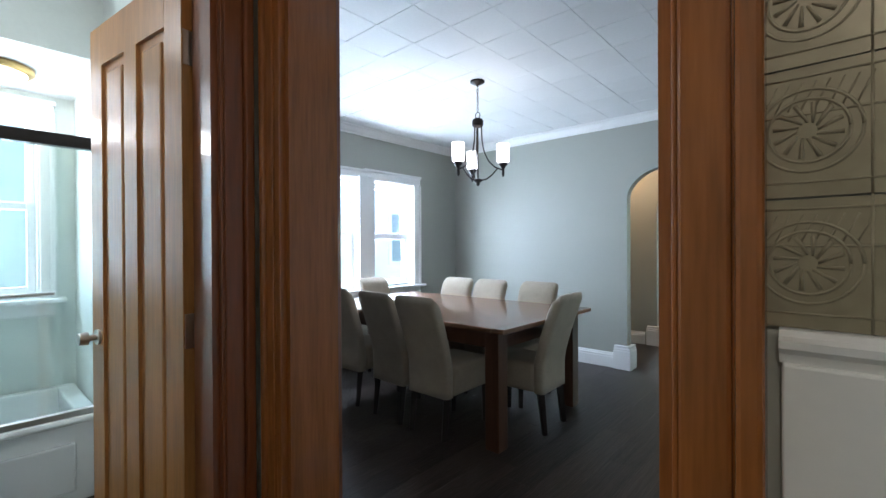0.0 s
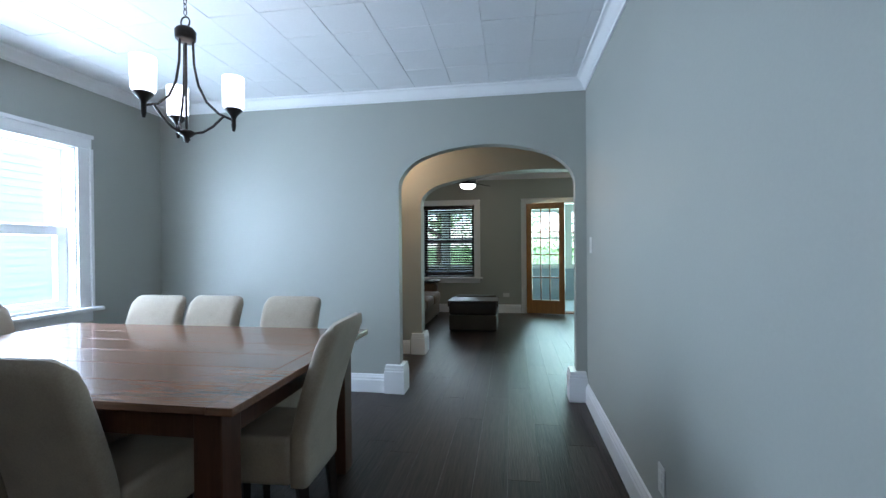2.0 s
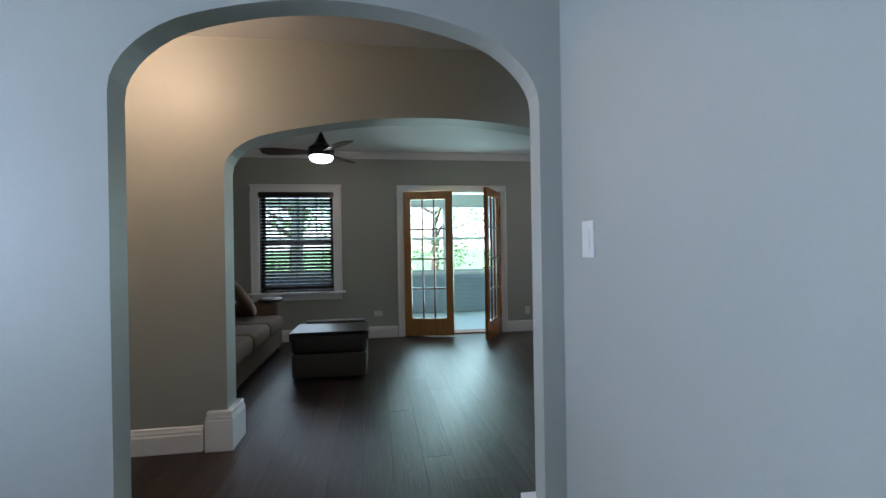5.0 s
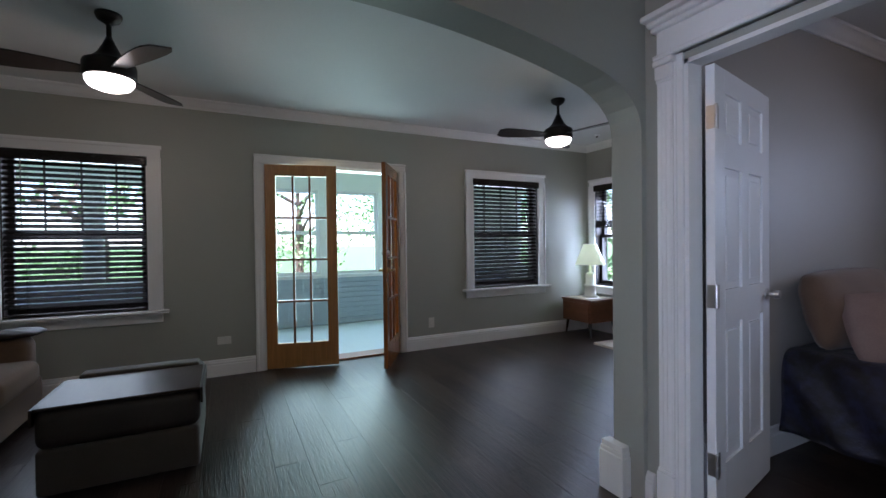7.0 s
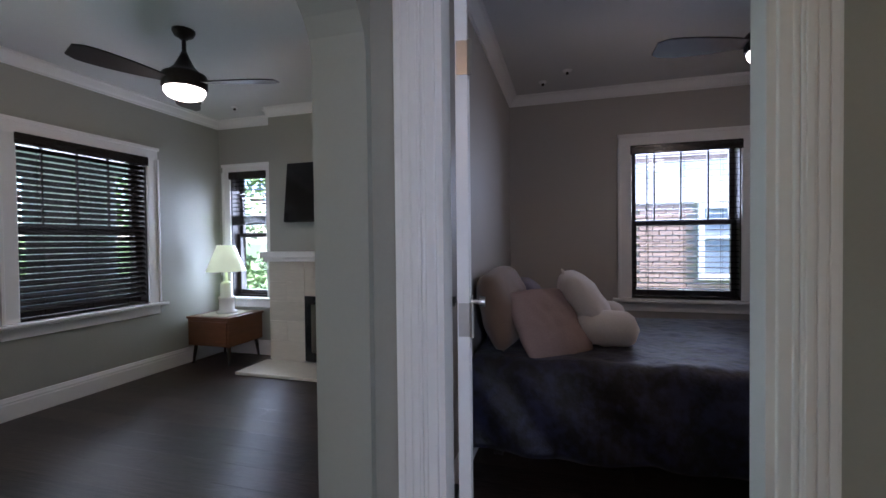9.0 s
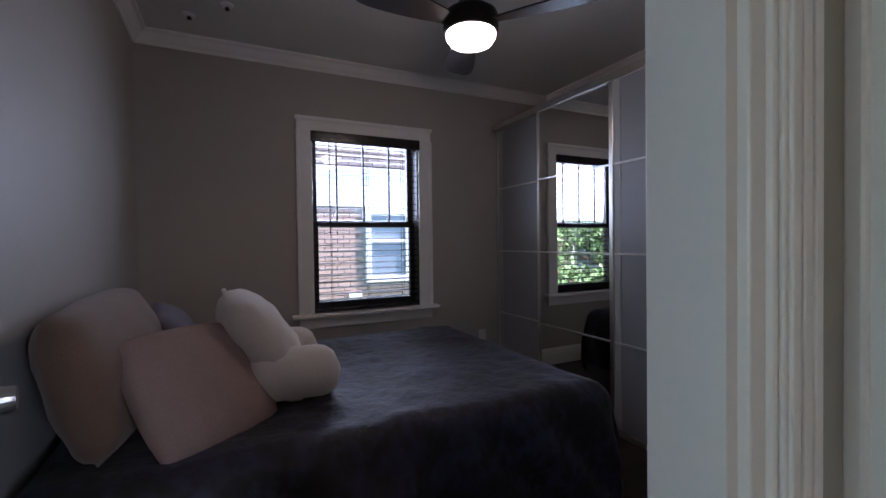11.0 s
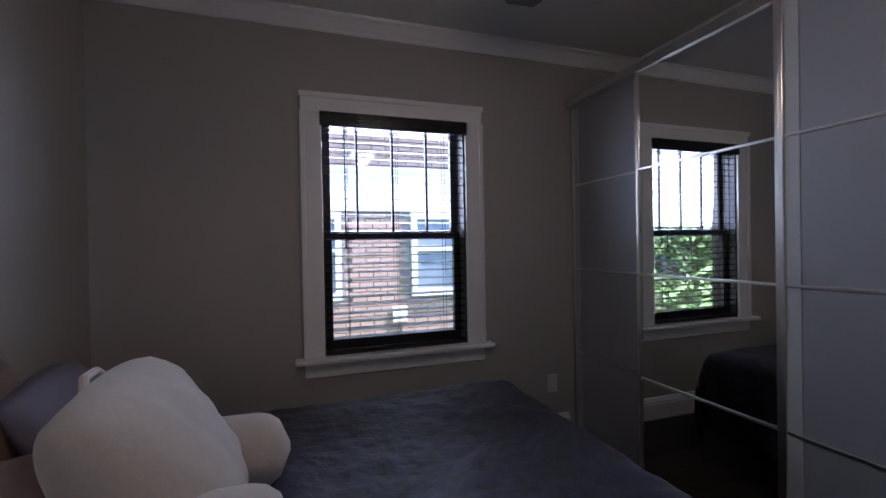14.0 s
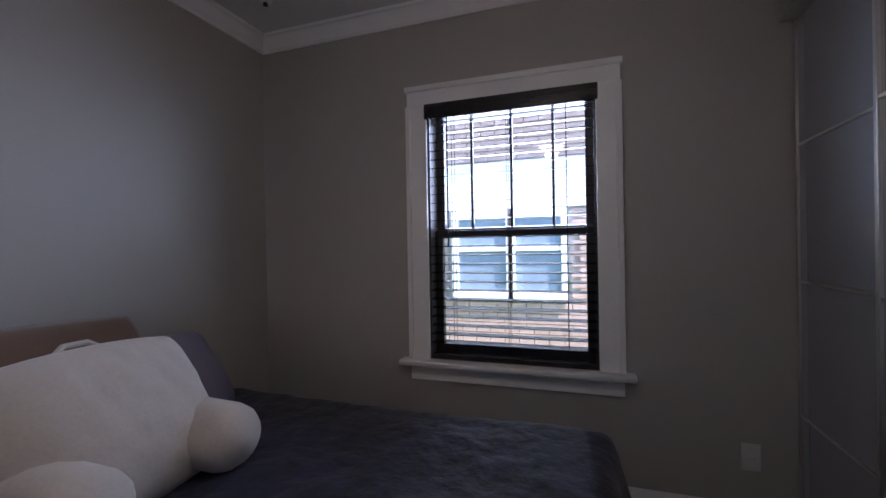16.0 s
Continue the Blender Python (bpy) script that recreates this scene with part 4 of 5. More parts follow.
for y in (-1.05, 1.05):
    for x in (0.06, 0.8):
        boxpart("foot", (x, y - 0.03, 0, x + 0.06, y + 0.03, 0.06), DARKW, sf)
for x, y, z, a, b in ((-2.2, 8.16, 0.66, 60, 20), (-2.3, 7.62, 0.66, 66, 0), (-2.25, 6.75, 0.66, 66, -12)):
    c = cushion("throw_pillow", 0.46, 0.46, 0.14, SOFAM, None, pose(x, y, z + 0.02, 0, 0, b) @ pose(0, 0, 0, 0, a, 0))
    tagged(c, "tan corduroy throw pillow leaning on the sofa back", "pillow", "sofa throw pillows")
bk = cushion("folded_blanket", 0.3, 0.24, 0.06, OTTD, None, pose(-1.98, 8.5, 0.625))
tagged(bk, "dark brown folded throw on the sofa arm", "blanket")

ot = thing("ottoman", pose(-1.15, 7.56, 0), "square upholstered storage ottoman with a dark cushion top", "ottoman")
bm = bmesh.new()
soft_box(bm, -0.345, -0.385, 0.015, 0.345, 0.385, 0.24, 0.02)
part("base", bm, OTTO, ot, smooth=True)
bm = bmesh.new()
soft_box(bm, -0.35, -0.39, 0.235, 0.35, 0.39, 0.43, 0.05, 4)
part("top_cushion", bm, OTTD, ot, "dark brown cushion", smooth=True)
ty = thing("serving_tray", pose(-1.15, 7.45, 0.43), "dark glossy wooden tray slung over the ottoman", "tray")
GLOSSW = mat("glossy_dark_walnut", (0.03, 0.02, 0.014), 0.4, spec=0.3, vary=0.3, stretch=(6, 0.8, 1), scale=3, grain=14, bump=0.01)
boxpart("tray_board", (-0.35, -0.27, 0.001, 0.35, 0.25, 0.016), GLOSSW, ty, bev=0.004)
for s in (-1, 1):
    boxpart("tray_flap", (min(s * 0.352, s * 0.364), -0.27, -0.07, max(s * 0.352, s * 0.364), 0.25, 0.014), GLOSSW, ty, bev=0.003)
bm = bmesh.new()
soft_box(bm, -0.3, 0.255, 0.0, 0.32, 0.38, 0.035, 0.016)
pl = part("folded_throw", bm, OTTO, None, smooth=True)
pl.matrix_world = pose(-1.15, 7.45, 0.43)
tagged(pl, "grey-tan folded throw at the back of the ottoman", "blanket")

# fireplace
fp = thing("fireplace", pose(3.66, 7.2, 0), "travertine-clad fireplace with a white mantel and black firebox", "fireplace")
bm = bmesh.new()
for d in ((0.0, 0.59, 0, 0.24, 0.99, 1.02), (0.0, -0.99, 0, 0.24, -0.59, 1.02), (0.0, -0.59, 0.68, 0.24, 0.59, 1.02)):
    box(bm, *d)
part("core", bm, HEARTH, fp)
tiles = [("l", 0.595, 0.99), ("r", -0.99, -0.595)]
for nm, a, b in tiles:
    for k in range(5):
        z0 = 0.03 + k * 0.198
        cut = a + (b - a) * (0.5 if k % 2 else 1.0)
        segs = [(a, cut), (cut, b)] if k % 2 else [(a, b)]
        for s0, s1 in segs:
            boxpart("stone_tile", (-0.012, s0 + 0.001, z0, 0.001, s1 - 0.001, z0 + 0.196), TRAV, fp, bev=0.0015)
for k in range(2):
    for j in range(3):
        s0 = -0.592 + j * 0.395
        boxpart("stone_tile", (-0.012, s0, 0.685 + k * 0.168, 0.001, s0 + 0.392, 0.685 + k * 0.168 + 0.166), TRAV, fp, bev=0.0015)
for k in range(5):
    boxpart("stone_tile", (-0.01, 0.99, 0.03 + k * 0.198, 0.235, 1.0, 0.03 + k * 0.198 + 0.196), TRAV, fp)
bm = bmesh.new()
box(bm, -0.06, -1.03, 1.02, 0.23, 1.03, 1.06, 0.008)
box(bm, -0.09, -1.05, 1.06, 0.23, 1.05, 1.12, 0.008)
part("mantel", bm, TRIM, fp, "white painted mantel shelf")
bm = bmesh.new()
box(bm, 0.0, -0.58, 0.03, 0.2, 0.58, 0.05)
box(bm, 0.18, -0.58, 0.05, 0.2, 0.58, 0.67)
part("firebox", bm, SOOT, fp)
bm = bmesh.new()
box(bm, -0.02, 0.53, 0.04, -0.004, 0.592, 0.68, 0.003)
box(bm, -0.02, -0.592, 0.04, -0.004, -0.53, 0.68, 0.003)
box(bm, -0.02, -0.53, 0.6, -0.004, 0.53, 0.68, 0.003)
box(bm, -0.02, -0.53, 0.04, -0.004, 0.53, 0.12, 0.003)
part("firebox_surround", bm, BLACK, fp)
for k in range(3):
    bm = bmesh.new()
    tube(bm, [(0.1, -0.3 + 0.08 * k, 0.1 + 0.05 * k), (0.08 + 0.03 * k, 0.32 - 0.05 * k, 0.11 + 0.05 * k)], 0.04, 10)
    part("log", bm, BARK, fp)
he = boxpart("hearth_slab", (3.2, 6.16, 0.001, 3.645, 8.24, 0.03), HEARTH, bev=0.005)
tagged(he, "cream stone hearth slab flush before the fireplace", "hearth")
tv = thing("television", pose(3.6, 7.27, 1.69, 0, 7, 0), "black flat-screen television tilted on the chimney breast", "television")
boxpart("bezel", (-0.03, -0.67, -0.29, 0.015, 0.67, 0.29), BLACK, tv, bev=0.006)
boxpart("screen", (-0.0325, -0.655, -0.275, -0.0295, 0.655, 0.28), mat("dark_screen", (0.006, 0.006, 0.007), 0.08, vary=0), tv)
boxpart("wall_mount", (0.012, -0.15, -0.1, 0.09, 0.15, 0.1), BLACK, tv)

ns = thing("side_table", pose(3.63, 8.72, 0), "walnut mid-century side table with a drawer and tapered legs", "side table")
boxpart("body", (-0.24, -0.25, 0.19, 0.24, 0.25, 0.455), WALNUT, ns, bev=0.006)
boxpart("tabletop", (-0.25, -0.26, 0.455, 0.25, 0.26, 0.48), WALNUT, ns, bev=0.004)
boxpart("drawer_front", (-0.252, -0.225, 0.215, -0.24, 0.225, 0.435), WALNUT, ns, bev=0.003)
for sx in (-1, 1):
    for sy in (-1, 1):
        bm = bmesh.new()
        tube(bm, [(sx * 0.21, sy * 0.22, 0), (sx * 0.19, sy * 0.2, 0.2)], 0.011, 10, 0.02)
        part("leg", bm, DARKW, ns)
rn = boxpart("table_runner", (3.42, 8.55, 0.4805, 3.83, 8.9, 0.487), HEARTH, bev=0.002)
tagged(rn, "cream cloth lying on the side table", "cloth")
lp = thing("table_lamp", pose(3.64, 8.72, 0.487), "table lamp with a lit pale green shade and white ceramic base", "lamp")
bm = bmesh.new()
lathe(bm, [(0.0, 0), (0.1, 0), (0.1, 0.02), (0.075, 0.03), (0.075, 0.14), (0.085, 0.15), (0.085, 0.165), (0.06, 0.175), (0.06, 0.3), (0.045, 0.32), (0.015, 0.33), (0.012, 0.46), (0.0, 0.46)])
part("base", bm, LAMPB, lp, smooth=True)
bm = bmesh.new()
lathe(bm, [(0.19, 0.43), (0.085, 0.7), (0.082, 0.7), (0.187, 0.43)], seg=32)
part("shade", bm, SHADEM, lp, "lit pale green fabric shade", smooth=True)
bulb("side_lamp_bulb", (3.64, 8.72, 1.07), 0.6, (1.0, 0.95, 0.8), 0.04)


def leafy(bm, rng, centre, rad, count, size):
    for _ in range(count):
        d = Vector((rng.gauss(0, 1), rng.gauss(0, 1), rng.gauss(0, 1))).normalized() * (rng.random() ** 0.45)
        p = Vector(centre) + Vector((d.x * rad[0], d.y * rad[1], d.z * rad[2]))
        s = size * rng.uniform(0.6, 1.3)
        q = Euler((rng.uniform(-1.2, 1.2), rng.uniform(-1.2, 1.2), rng.uniform(0, 6.3))).to_quaternion()
        pts = [(0, 0, 0), (s * 0.27, s * 0.42, s * 0.03), (0, s, -s * 0.18), (-s * 0.27, s * 0.4, s * 0.03)]
        v = [bm.verts.new(p + q @ Vector(c)) for c in pts]
        bm.faces.new((v[0], v[1], v[2]))
        bm.faces.new((v[0], v[2], v[3]))


rng = random.Random(4)
fi = thing("ficus_tree", pose(-2.83, 8.72, 0), "tall artificial ficus with drooping dark green leaves", "plant")
bm = bmesh.new()
lathe(bm, [(0.0, 0), (0.11, 0), (0.15, 0.26), (0.155, 0.27), (0.13, 0.27), (0.12, 0.24), (0.0, 0.24)])
part("pot", bm, BRONZE, fi, smooth=True)
bm = bmesh.new()
for k in range(3):
    a = 2.1 * k
    tube(bm, [(0.03 * math.cos(a), 0.03 * math.sin(a), 0.22), (0.05 * math.cos(a + 1), 0.05 * math.sin(a + 1), 0.7), (0.05 * math.cos(a + 2), 0.04 * math.sin(a + 2), 1.2), (0.16 * math.cos(a), 0.13 * math.sin(a), 1.75)], 0.016, 8, 0.006)
for k in range(9):
    a = 0.7 * k
    z = 1.0 + 0.09 * k
    tube(bm, [(0, 0, z), (0.14 * math.cos(a), 0.12 * math.sin(a), z + 0.12), (0.28 * math.cos(a), 0.2 * math.sin(a), z + 0.08)], 0.007, 6, 0.003)
part("trunk", bm, BARK, fi)
bm = bmesh.new()
for k in range(26):
    a, z = rng.uniform(0, 6.3), rng.uniform(0.92, 1.98)
    r = rng.uniform(0.05, 0.32) * (1.1 - 0.35 * abs(z - 1.4))
    leafy(bm, rng, (r * math.cos(a), min(0.18, r * math.sin(a)), z), (0.12, 0.09, 0.11), 22, 0.135)
part("crown", bm, LEAF, fi)

# hall ceiling lamp, left of the arches
hl = thing("flush_lamp", pose(-2.0, 5.25, H), "small flush ceiling lamp with warm glass", "lamp")
bm = bmesh.new()
lathe(bm, [(0, 0), (0.14, 0), (0.14, -0.02), (0.0, -0.02)])
part("base", bm, BRONZE, hl)
bm = bmesh.new()
lathe(bm, [(0.0, -0.021), (0.12, -0.021), (0.1, -0.06), (0.05, -0.09), (0.0, -0.1)])
part("bowl", bm, BOWL, hl, smooth=True)

# ---- bedroom ----
bd = thing("bed", pose(2.9, 4.86, 0), "full-size bed with white mattress on a low frame", "bed")
bm = bmesh.new()
soft_box(bm, -0.66, -0.92, 0.3, 0.66, 0.94, 0.575, 0.06)
part("mattress", bm, SHEET, bd, smooth=True)
bm = bmesh.new()
soft_box(bm, -0.65, -0.92, 0.1, 0.65, 0.94, 0.3, 0.02)
part("box_spring", bm, SHEET, bd)
for x in (-0.55, 0.5):
    for y in (-0.85, 0.8):
        boxpart("leg", (x, y, 0, x + 0.05, y + 0.05, 0.1), DARKW, bd)

bm = bmesh.new()
W, L, D0 = 1.36, 1.84, 0.5
nu, nv = 96, 88
grid = []
for i in range(nu + 1):
    row = []
    for j in range(nv + 1):
        u = -D0 + (W + 2 * D0) * i / nu
        v = -D0 + (L + D0) * j / nv
        du = max(0, -u) + max(0, u - W)
        dv = max(0, -v)
        r = 0.07

        def bend(d):
            if d < r * 1.57:
                return r * math.sin(d / r), r * (1 - math.cos(d / r))
            return r, r + d - r * 1.57

        ou, zu = bend(du)
        ov, zv = bend(dv)
        x = min(max(u, 0), W) + (ou if u > W else -ou)
        y = max(v, 0) - ov
        z = 0.6 - max(zu, zv) - 0.25 * min(zu, zv)
        f = min(1, max(zu, zv) / 0.25)
        wave = 0.02 * math.sin(v * 17 + du * 13 + 2.6 * noise.noise((u * 2, v * 2, 0))) * f if du > dv else 0.022 * math.sin(u * 19 + 2 * noise.noise((u * 2, v * 2, 4))) * f
        if du > dv:
            x += wave * (1 if u > W else -1) + (0.05 * f if u > W else -0.05 * f)
        elif dv > 0:
            y += wave - 0.05 * f
        z += 0.014 * noise.noise((u * 3.1, v * 3.1, 1)) * (1 - f) + 0.009 * noise.noise((u * 7 + 1.5 * noise.noise((u * 3, v * 3, 9)), v * 11, 2)) + 0.004 * noise.noise((u * 22, v * 15, 3))
        z += 0.02 * f * noise.noise((u * 2.5, v * 2.5, 7))
        row.append(bm.verts.new((2.22 + x, 3.95 + y, max(z, 0.04))))
    grid.append(row)
for i in range(nu):
    for j in range(nv):
        bm.faces.new((grid[i][j], grid[i + 1][j], grid[i + 1][j + 1], grid[i][j + 1]))
bl_ob = part("bed_blanket", bm, BLANKET, None, smooth=True)
so = bl_ob.modifiers.new("thickness", "SOLIDIFY")
so.thickness = 0.012
tagged(bl_ob, "slate blue velvet blanket draped over the bed", "blanket")

p = cushion("long_pillow", 1.05, 0.46, 0.26, PILLB, None, pose(2.72, 5.69, 0.81, 0, 0, 0) @ pose(0, 0, 0, 76, 0, 0), n=20)
tagged(p, "long brown suede pillow against the bedroom wall", "pillow")
p = cushion("pillow", 0.46, 0.44, 0.16, PILLM, None, pose(2.44, 5.4, 0.74, 0, 0, -50) @ pose(0, 0, 0, 54, 0, 0), n=26)
tagged(p, "mauve cotton pillow leaning on a brown one", "pillow")
p = cushion("pillow", 0.55, 0.4, 0.16, PILLG, None, pose(3.2, 5.52, 0.76, 0, 0, 8) @ pose(0, 0, 0, 55, 0, 0), n=16)
tagged(p, "grey-lilac cotton pillow behind a white backrest", "pillow")
rp = thing("backrest_pillow", pose(2.77, 5.2, 0.605, 0, 0, 2) @ Matrix.Diagonal((1.05, 1.05, 0.95, 1)), "white plush reading backrest pillow with two arms", "pillow")
cushion("backrest", 0.56, 0.5, 0.24, PILLW, rp, pose(0, 0.0, 0.2, 62, 0, 0), n=30)
for s in (-1, 1):
    bm = bmesh.new()
    n = 12
    pts = [(s * 0.2, 0.06 - 0.32 * i / n, 0.11 - 0.015 * i / n) for i in range(n + 1)]
    rr = [0.06 + 0.05 * math.sin(min(1, (i + 1) / 3) * math.pi / 2) if i < 9 else 0.11 * math.sqrt(max(0.0, 1 - ((i - 9) / 3.02) ** 2)) for i in range(n + 1)]
    rings = []
    for (x, y, z), r in zip(pts, rr):
        rings.append([bm.verts.new((x + r * math.cos(a), y, z + 0.95 * r * math.sin(a))) for a in [2 * math.pi * k / 18 for k in range(18)]])
    for a, c in zip(rings, rings[1:]):
        for k in range(18):
            bm.faces.new((a[k], a[(k + 1) % 18], c[(k + 1) % 18], c[k]))
    bm.faces.new(rings[0])
    bm.faces.new(rings[-1][::-1])
    part("arm", bm, PILLW, rp, smooth=True)
bm = bmesh.new()
tube(bm, [(-0.06, 0.12, 0.405), (-0.03, 0.13, 0.43), (0.03, 0.13, 0.43), (0.06, 0.12, 0.405)], 0.009, 8)
part("carry_loop", bm, PILLW, rp)

# wardrobe with sliding doors
wd = thing("wardrobe", pose(0, 0, 0), "wide sliding-door wardrobe with mirror and frosted glass doors", "wardrobe")
boxpart("carcass_back", (1.28, 2.58, 0, 4.06, 2.6, 2.2), TRIM, wd)
for x in (1.28, 2.71, 4.04):
    boxpart("side_panel", (x, 2.6, 0, x + 0.02, 3.1, 2.2), TRIM, wd)
boxpart("top_panel", (1.28, 2.6, 2.18, 4.06, 3.12, 2.2), TRIM, wd)
boxpart("top_rail", (1.27, 3.1, 2.17, 4.08, 3.21, 2.215), ALU, wd)
boxpart("bottom_rail", (1.27, 3.1, 0.0, 4.08, 3.21, 0.03), ALU, wd)
for x0, x1, yf, kind in ((3.46, 4.08, 3.15, 0), (2.748, 3.46, 3.2, 1), (2.035, 2.748, 3.2, 0), (1.28, 2.035, 3.15, 1)):
    d = boxpart("sliding_door", (x0 + 0.012, yf - 0.022, 0.03, x1 - 0.012, yf - 0.012, 2.17), TRIM, wd)
    boxpart("door_glass", (x0 + 0.012, yf - 0.012, 0.035, x1 - 0.012, yf - 0.004, 2.165), MIRROR if kind else FROST, d, "mirror glass" if kind else "frosted white glass")
    if not kind:
        for a in (x0 + 0.012, x1 - 0.067):
            boxpart("border", (a, yf - 0.0035, 0.035, a + 0.055, yf - 0.0015, 2.165), BRIM, d)
    for a in (x0, x1 - 0.014):
        boxpart("edge_profile", (a - 0.002, yf - 0.026, 0.03, a + 0.016, yf + 0.006, 2.17), ALU, d, bev=0.003)
    for z in (0.565, 1.11, 1.66):
        boxpart("glazing_bar", (x0 + 0.014, yf - 0.004, z - 0.006, x1 - 0.014, yf + 0.003, z + 0.006), ALU, d, bev=0.002)
cb = boxpart("storage_box", (1.26, 5.68, 0.0, 1.5, 5.83, 0.3), SHEET, bev=0.01)
tagged(cb, "white plastic box behind the bedroom door", "box")

# ---- bathroom and back hall ----
bt = thing("bathtub", pose(-3.2, -0.3, 0), "white built-in bathtub with a panelled front", "bathtub")
bm = bmesh.new()
box(bm, 0.36, -0.8, 0, 0.42, 0.79, 0.4, 0.012)
box(bm, -0.41, -0.8, 0.0, -0.34, 0.79, 0.4, 0.012)
box(bm, -0.34, 0.7, 0, 0.36, 0.79, 0.4, 0.012)
box(bm, -0.34, -0.8, 0, 0.36, -0.7, 0.4, 0.012)
box(bm, -0.34, -0.7, 0.08, 0.36, 0.7, 0.12)
part("tub_body", bm, TUB, bt)
bm = bmesh.new()
box(bm, 0.42, -0.7, 0.06, 0.432, 0.68, 0.3, 0.01)
box(bm, 0.33, -0.8, 0.39, 0.445, 0.79, 0.425, 0.014)
part("front_panel", bm, TUB, bt)
sd = thing("shower_door", pose(-2.8, -0.3, 0.42), "framed sliding shower door with clear glass and towel bar", "shower door")
for d in ((-0.03, -0.78, 1.33, 0.03, 0.79, 1.39), (-0.025, -0.78, 0.005, 0.025, 0.79, 0.035), (-0.025, 0.755, 0.035, 0.025, 0.79, 1.33), (-0.025, -0.78, 0.035, 0.025, -0.75, 1.33)):
    boxpart("frame_rail", d, BRONZE if d[2] > 1 else ALU, sd, bev=0.004)
for y0, y1, x in ((-0.05, 0.75, 0.01), (-0.75, 0.05, -0.012)):
    g = boxpart("glass_panel", (x, y0, 0.04, x + 0.005, y1, 1.33), OBSC, sd)
    g.visible_shadow = False
bm = bmesh.new()
tube(bm, [(0.02, 0.6, 0.62), (0.06, 0.6, 0.62), (0.06, -0.05, 0.62), (0.02, -0.05, 0.62)], 0.008, 10)
part("towel_bar", bm, CHROME, sd)
bl2 = thing("ceiling_lamp", pose(-3.2, 0.12, 2.2), "round brass-rimmed flush lamp over the bathtub", "lamp")
bm = bmesh.new()
lathe(bm, [(0, 0), (0.16, 0), (0.165, -0.02), (0.15, -0.035), (0.0, -0.035)])
part("rim", bm, BRASS, bl2, smooth=True)
bm = bmesh.new()
lathe(bm, [(0.0, -0.036), (0.135, -0.036), (0.11, -0.06), (0.05, -0.08), (0, -0.085)])
part("bowl", bm, BOWL, bl2, smooth=True)

# tin wall panels and wainscot beside the doorway
def tin_panel(x0, z0, s):
    t = thing("tin_panel", pose(x0, 0.578, z0), "olive painted tin wall panel embossed with a wreath", "wall panel", "embossed tin wall panels")
    boxpart("sheet", (0, -0.004, 0, s - 0.002, 0, s - 0.002), TIN, t)
    bm = bmesh.new()
    for r in (0.31, 0.24):
        pts = [(s / 2 + r * s * math.cos(a), -0.0036, s / 2 + r * s * math.sin(a)) for a in [2 * math.pi * k / 28 for k in range(29)]]
        tube(bm, pts, 0.0017, 6)
    for k in range(12):
        a = 2 * math.pi * k / 12
        tube(bm, [(s / 2 + 0.06 * s * math.cos(a), -0.0036, s / 2 + 0.06 * s * math.sin(a)), (s / 2 + 0.21 * s * math.cos(a + 0.35), -0.0042, s / 2 + 0.21 * s * math.sin(a + 0.35))], 0.0014, 6, 0.0024)
    part("wreath", bm, TIN, t, smooth=True)
    bm = bmesh.new()
    for a, b in (((0.01, 0.015), (s - 0.01, 0.015)), ((0.01, s - 0.05), (s - 0.01, s - 0.05)), ((0.01, s - 0.012), (s - 0.01, s - 0.012)), ((s - 0.02, 0.0), (s - 0.02, s)), ((0.012, 0), (0.012, s))):
        tube(bm, [(a[0], -0.0036, a[1]), (b[0], -0.0036, b[1])], 0.0014, 6)
    for k in range(9):
        x = 0.02 + k * (s - 0.05) / 8
        tube(bm, [(x, -0.0036, s - 0.045), (x + 0.012, -0.0036, s - 0.018)], 0.0012, 5)
    part("border", bm, TIN, t, smooth=True)


for i in range(3):
    for k in range(6):
        tin_panel(-0.084 + i * 0.134, 1.165 + k * 0.134, 0.134)
run("chair_rail_trim", [(0, 0), (0.008, 0), (0.012, 0.01), (0.018, 0.016), (0.019, 0.024), (0.012, 0.028), (0.01, 0.034), (0.0, 0.037)], (-0.04, 0.58), (2.05, 0.58), (0, -1), TRIM, "white painted chair rail", 1.128)
for k in range(20):
    bm = bmesh.new()
    x = -0.04 + k * 0.09
    box(bm, x + 0.002, 0.566, 0.1, x + 0.08, 0.58, 1.128, 0.003)
    tube(bm, [(x + 0.085, 0.567, 0.1), (x + 0.085, 0.567, 1.128)], 0.004, 8)
    structure(part("wainscot_board", bm, TRIM), "white beadboard wainscot board")
run("baseboard", BASE, (-0.04, 0.566), (2.05, 0.566), (0, -1), TRIM, bl)

# ---- porch and outdoors ----
g = boxpart("ground", (-900, -900, -0.75, 900, 900, -0.6), GRASS)
structure(g, "mown green lawn")
PY = 11.3
pf = boxpart("porch_floor", (-3.5, YF2, -0.14, 4.3, PY + 0.15, -0.02), PORCHF)
structure(pf, "pale blue painted porch floor")
pc = boxpart("porch_ceiling", (-3.5, YF2, 2.5, 4.3, PY + 0.3, 2.58), PORCHC)
structure(pc, "pale green painted porch ceiling")
PW = [(-3.05 + k * 0.95, -3.05 + k * 0.95 + 0.83) for k in range(7)]
wall("wall_porch_front", "x", PY, PY + 0.14, -3.5, 4.3, [(a, b, 0.76, 2.06) for a, b in PW], TRIM, "white porch wall with a row of windows", 2.5, -0.02)
for sx in (-3.5, 4.16):
    wall("wall_porch_side", "y", sx, sx + 0.14, YF2, PY, [(9.4, 10.2, 0.82, 2.1), (10.3, 11.1, 0.82, 2.1)], TRIM, "white porch side wall with windows", 2.5, -0.02)
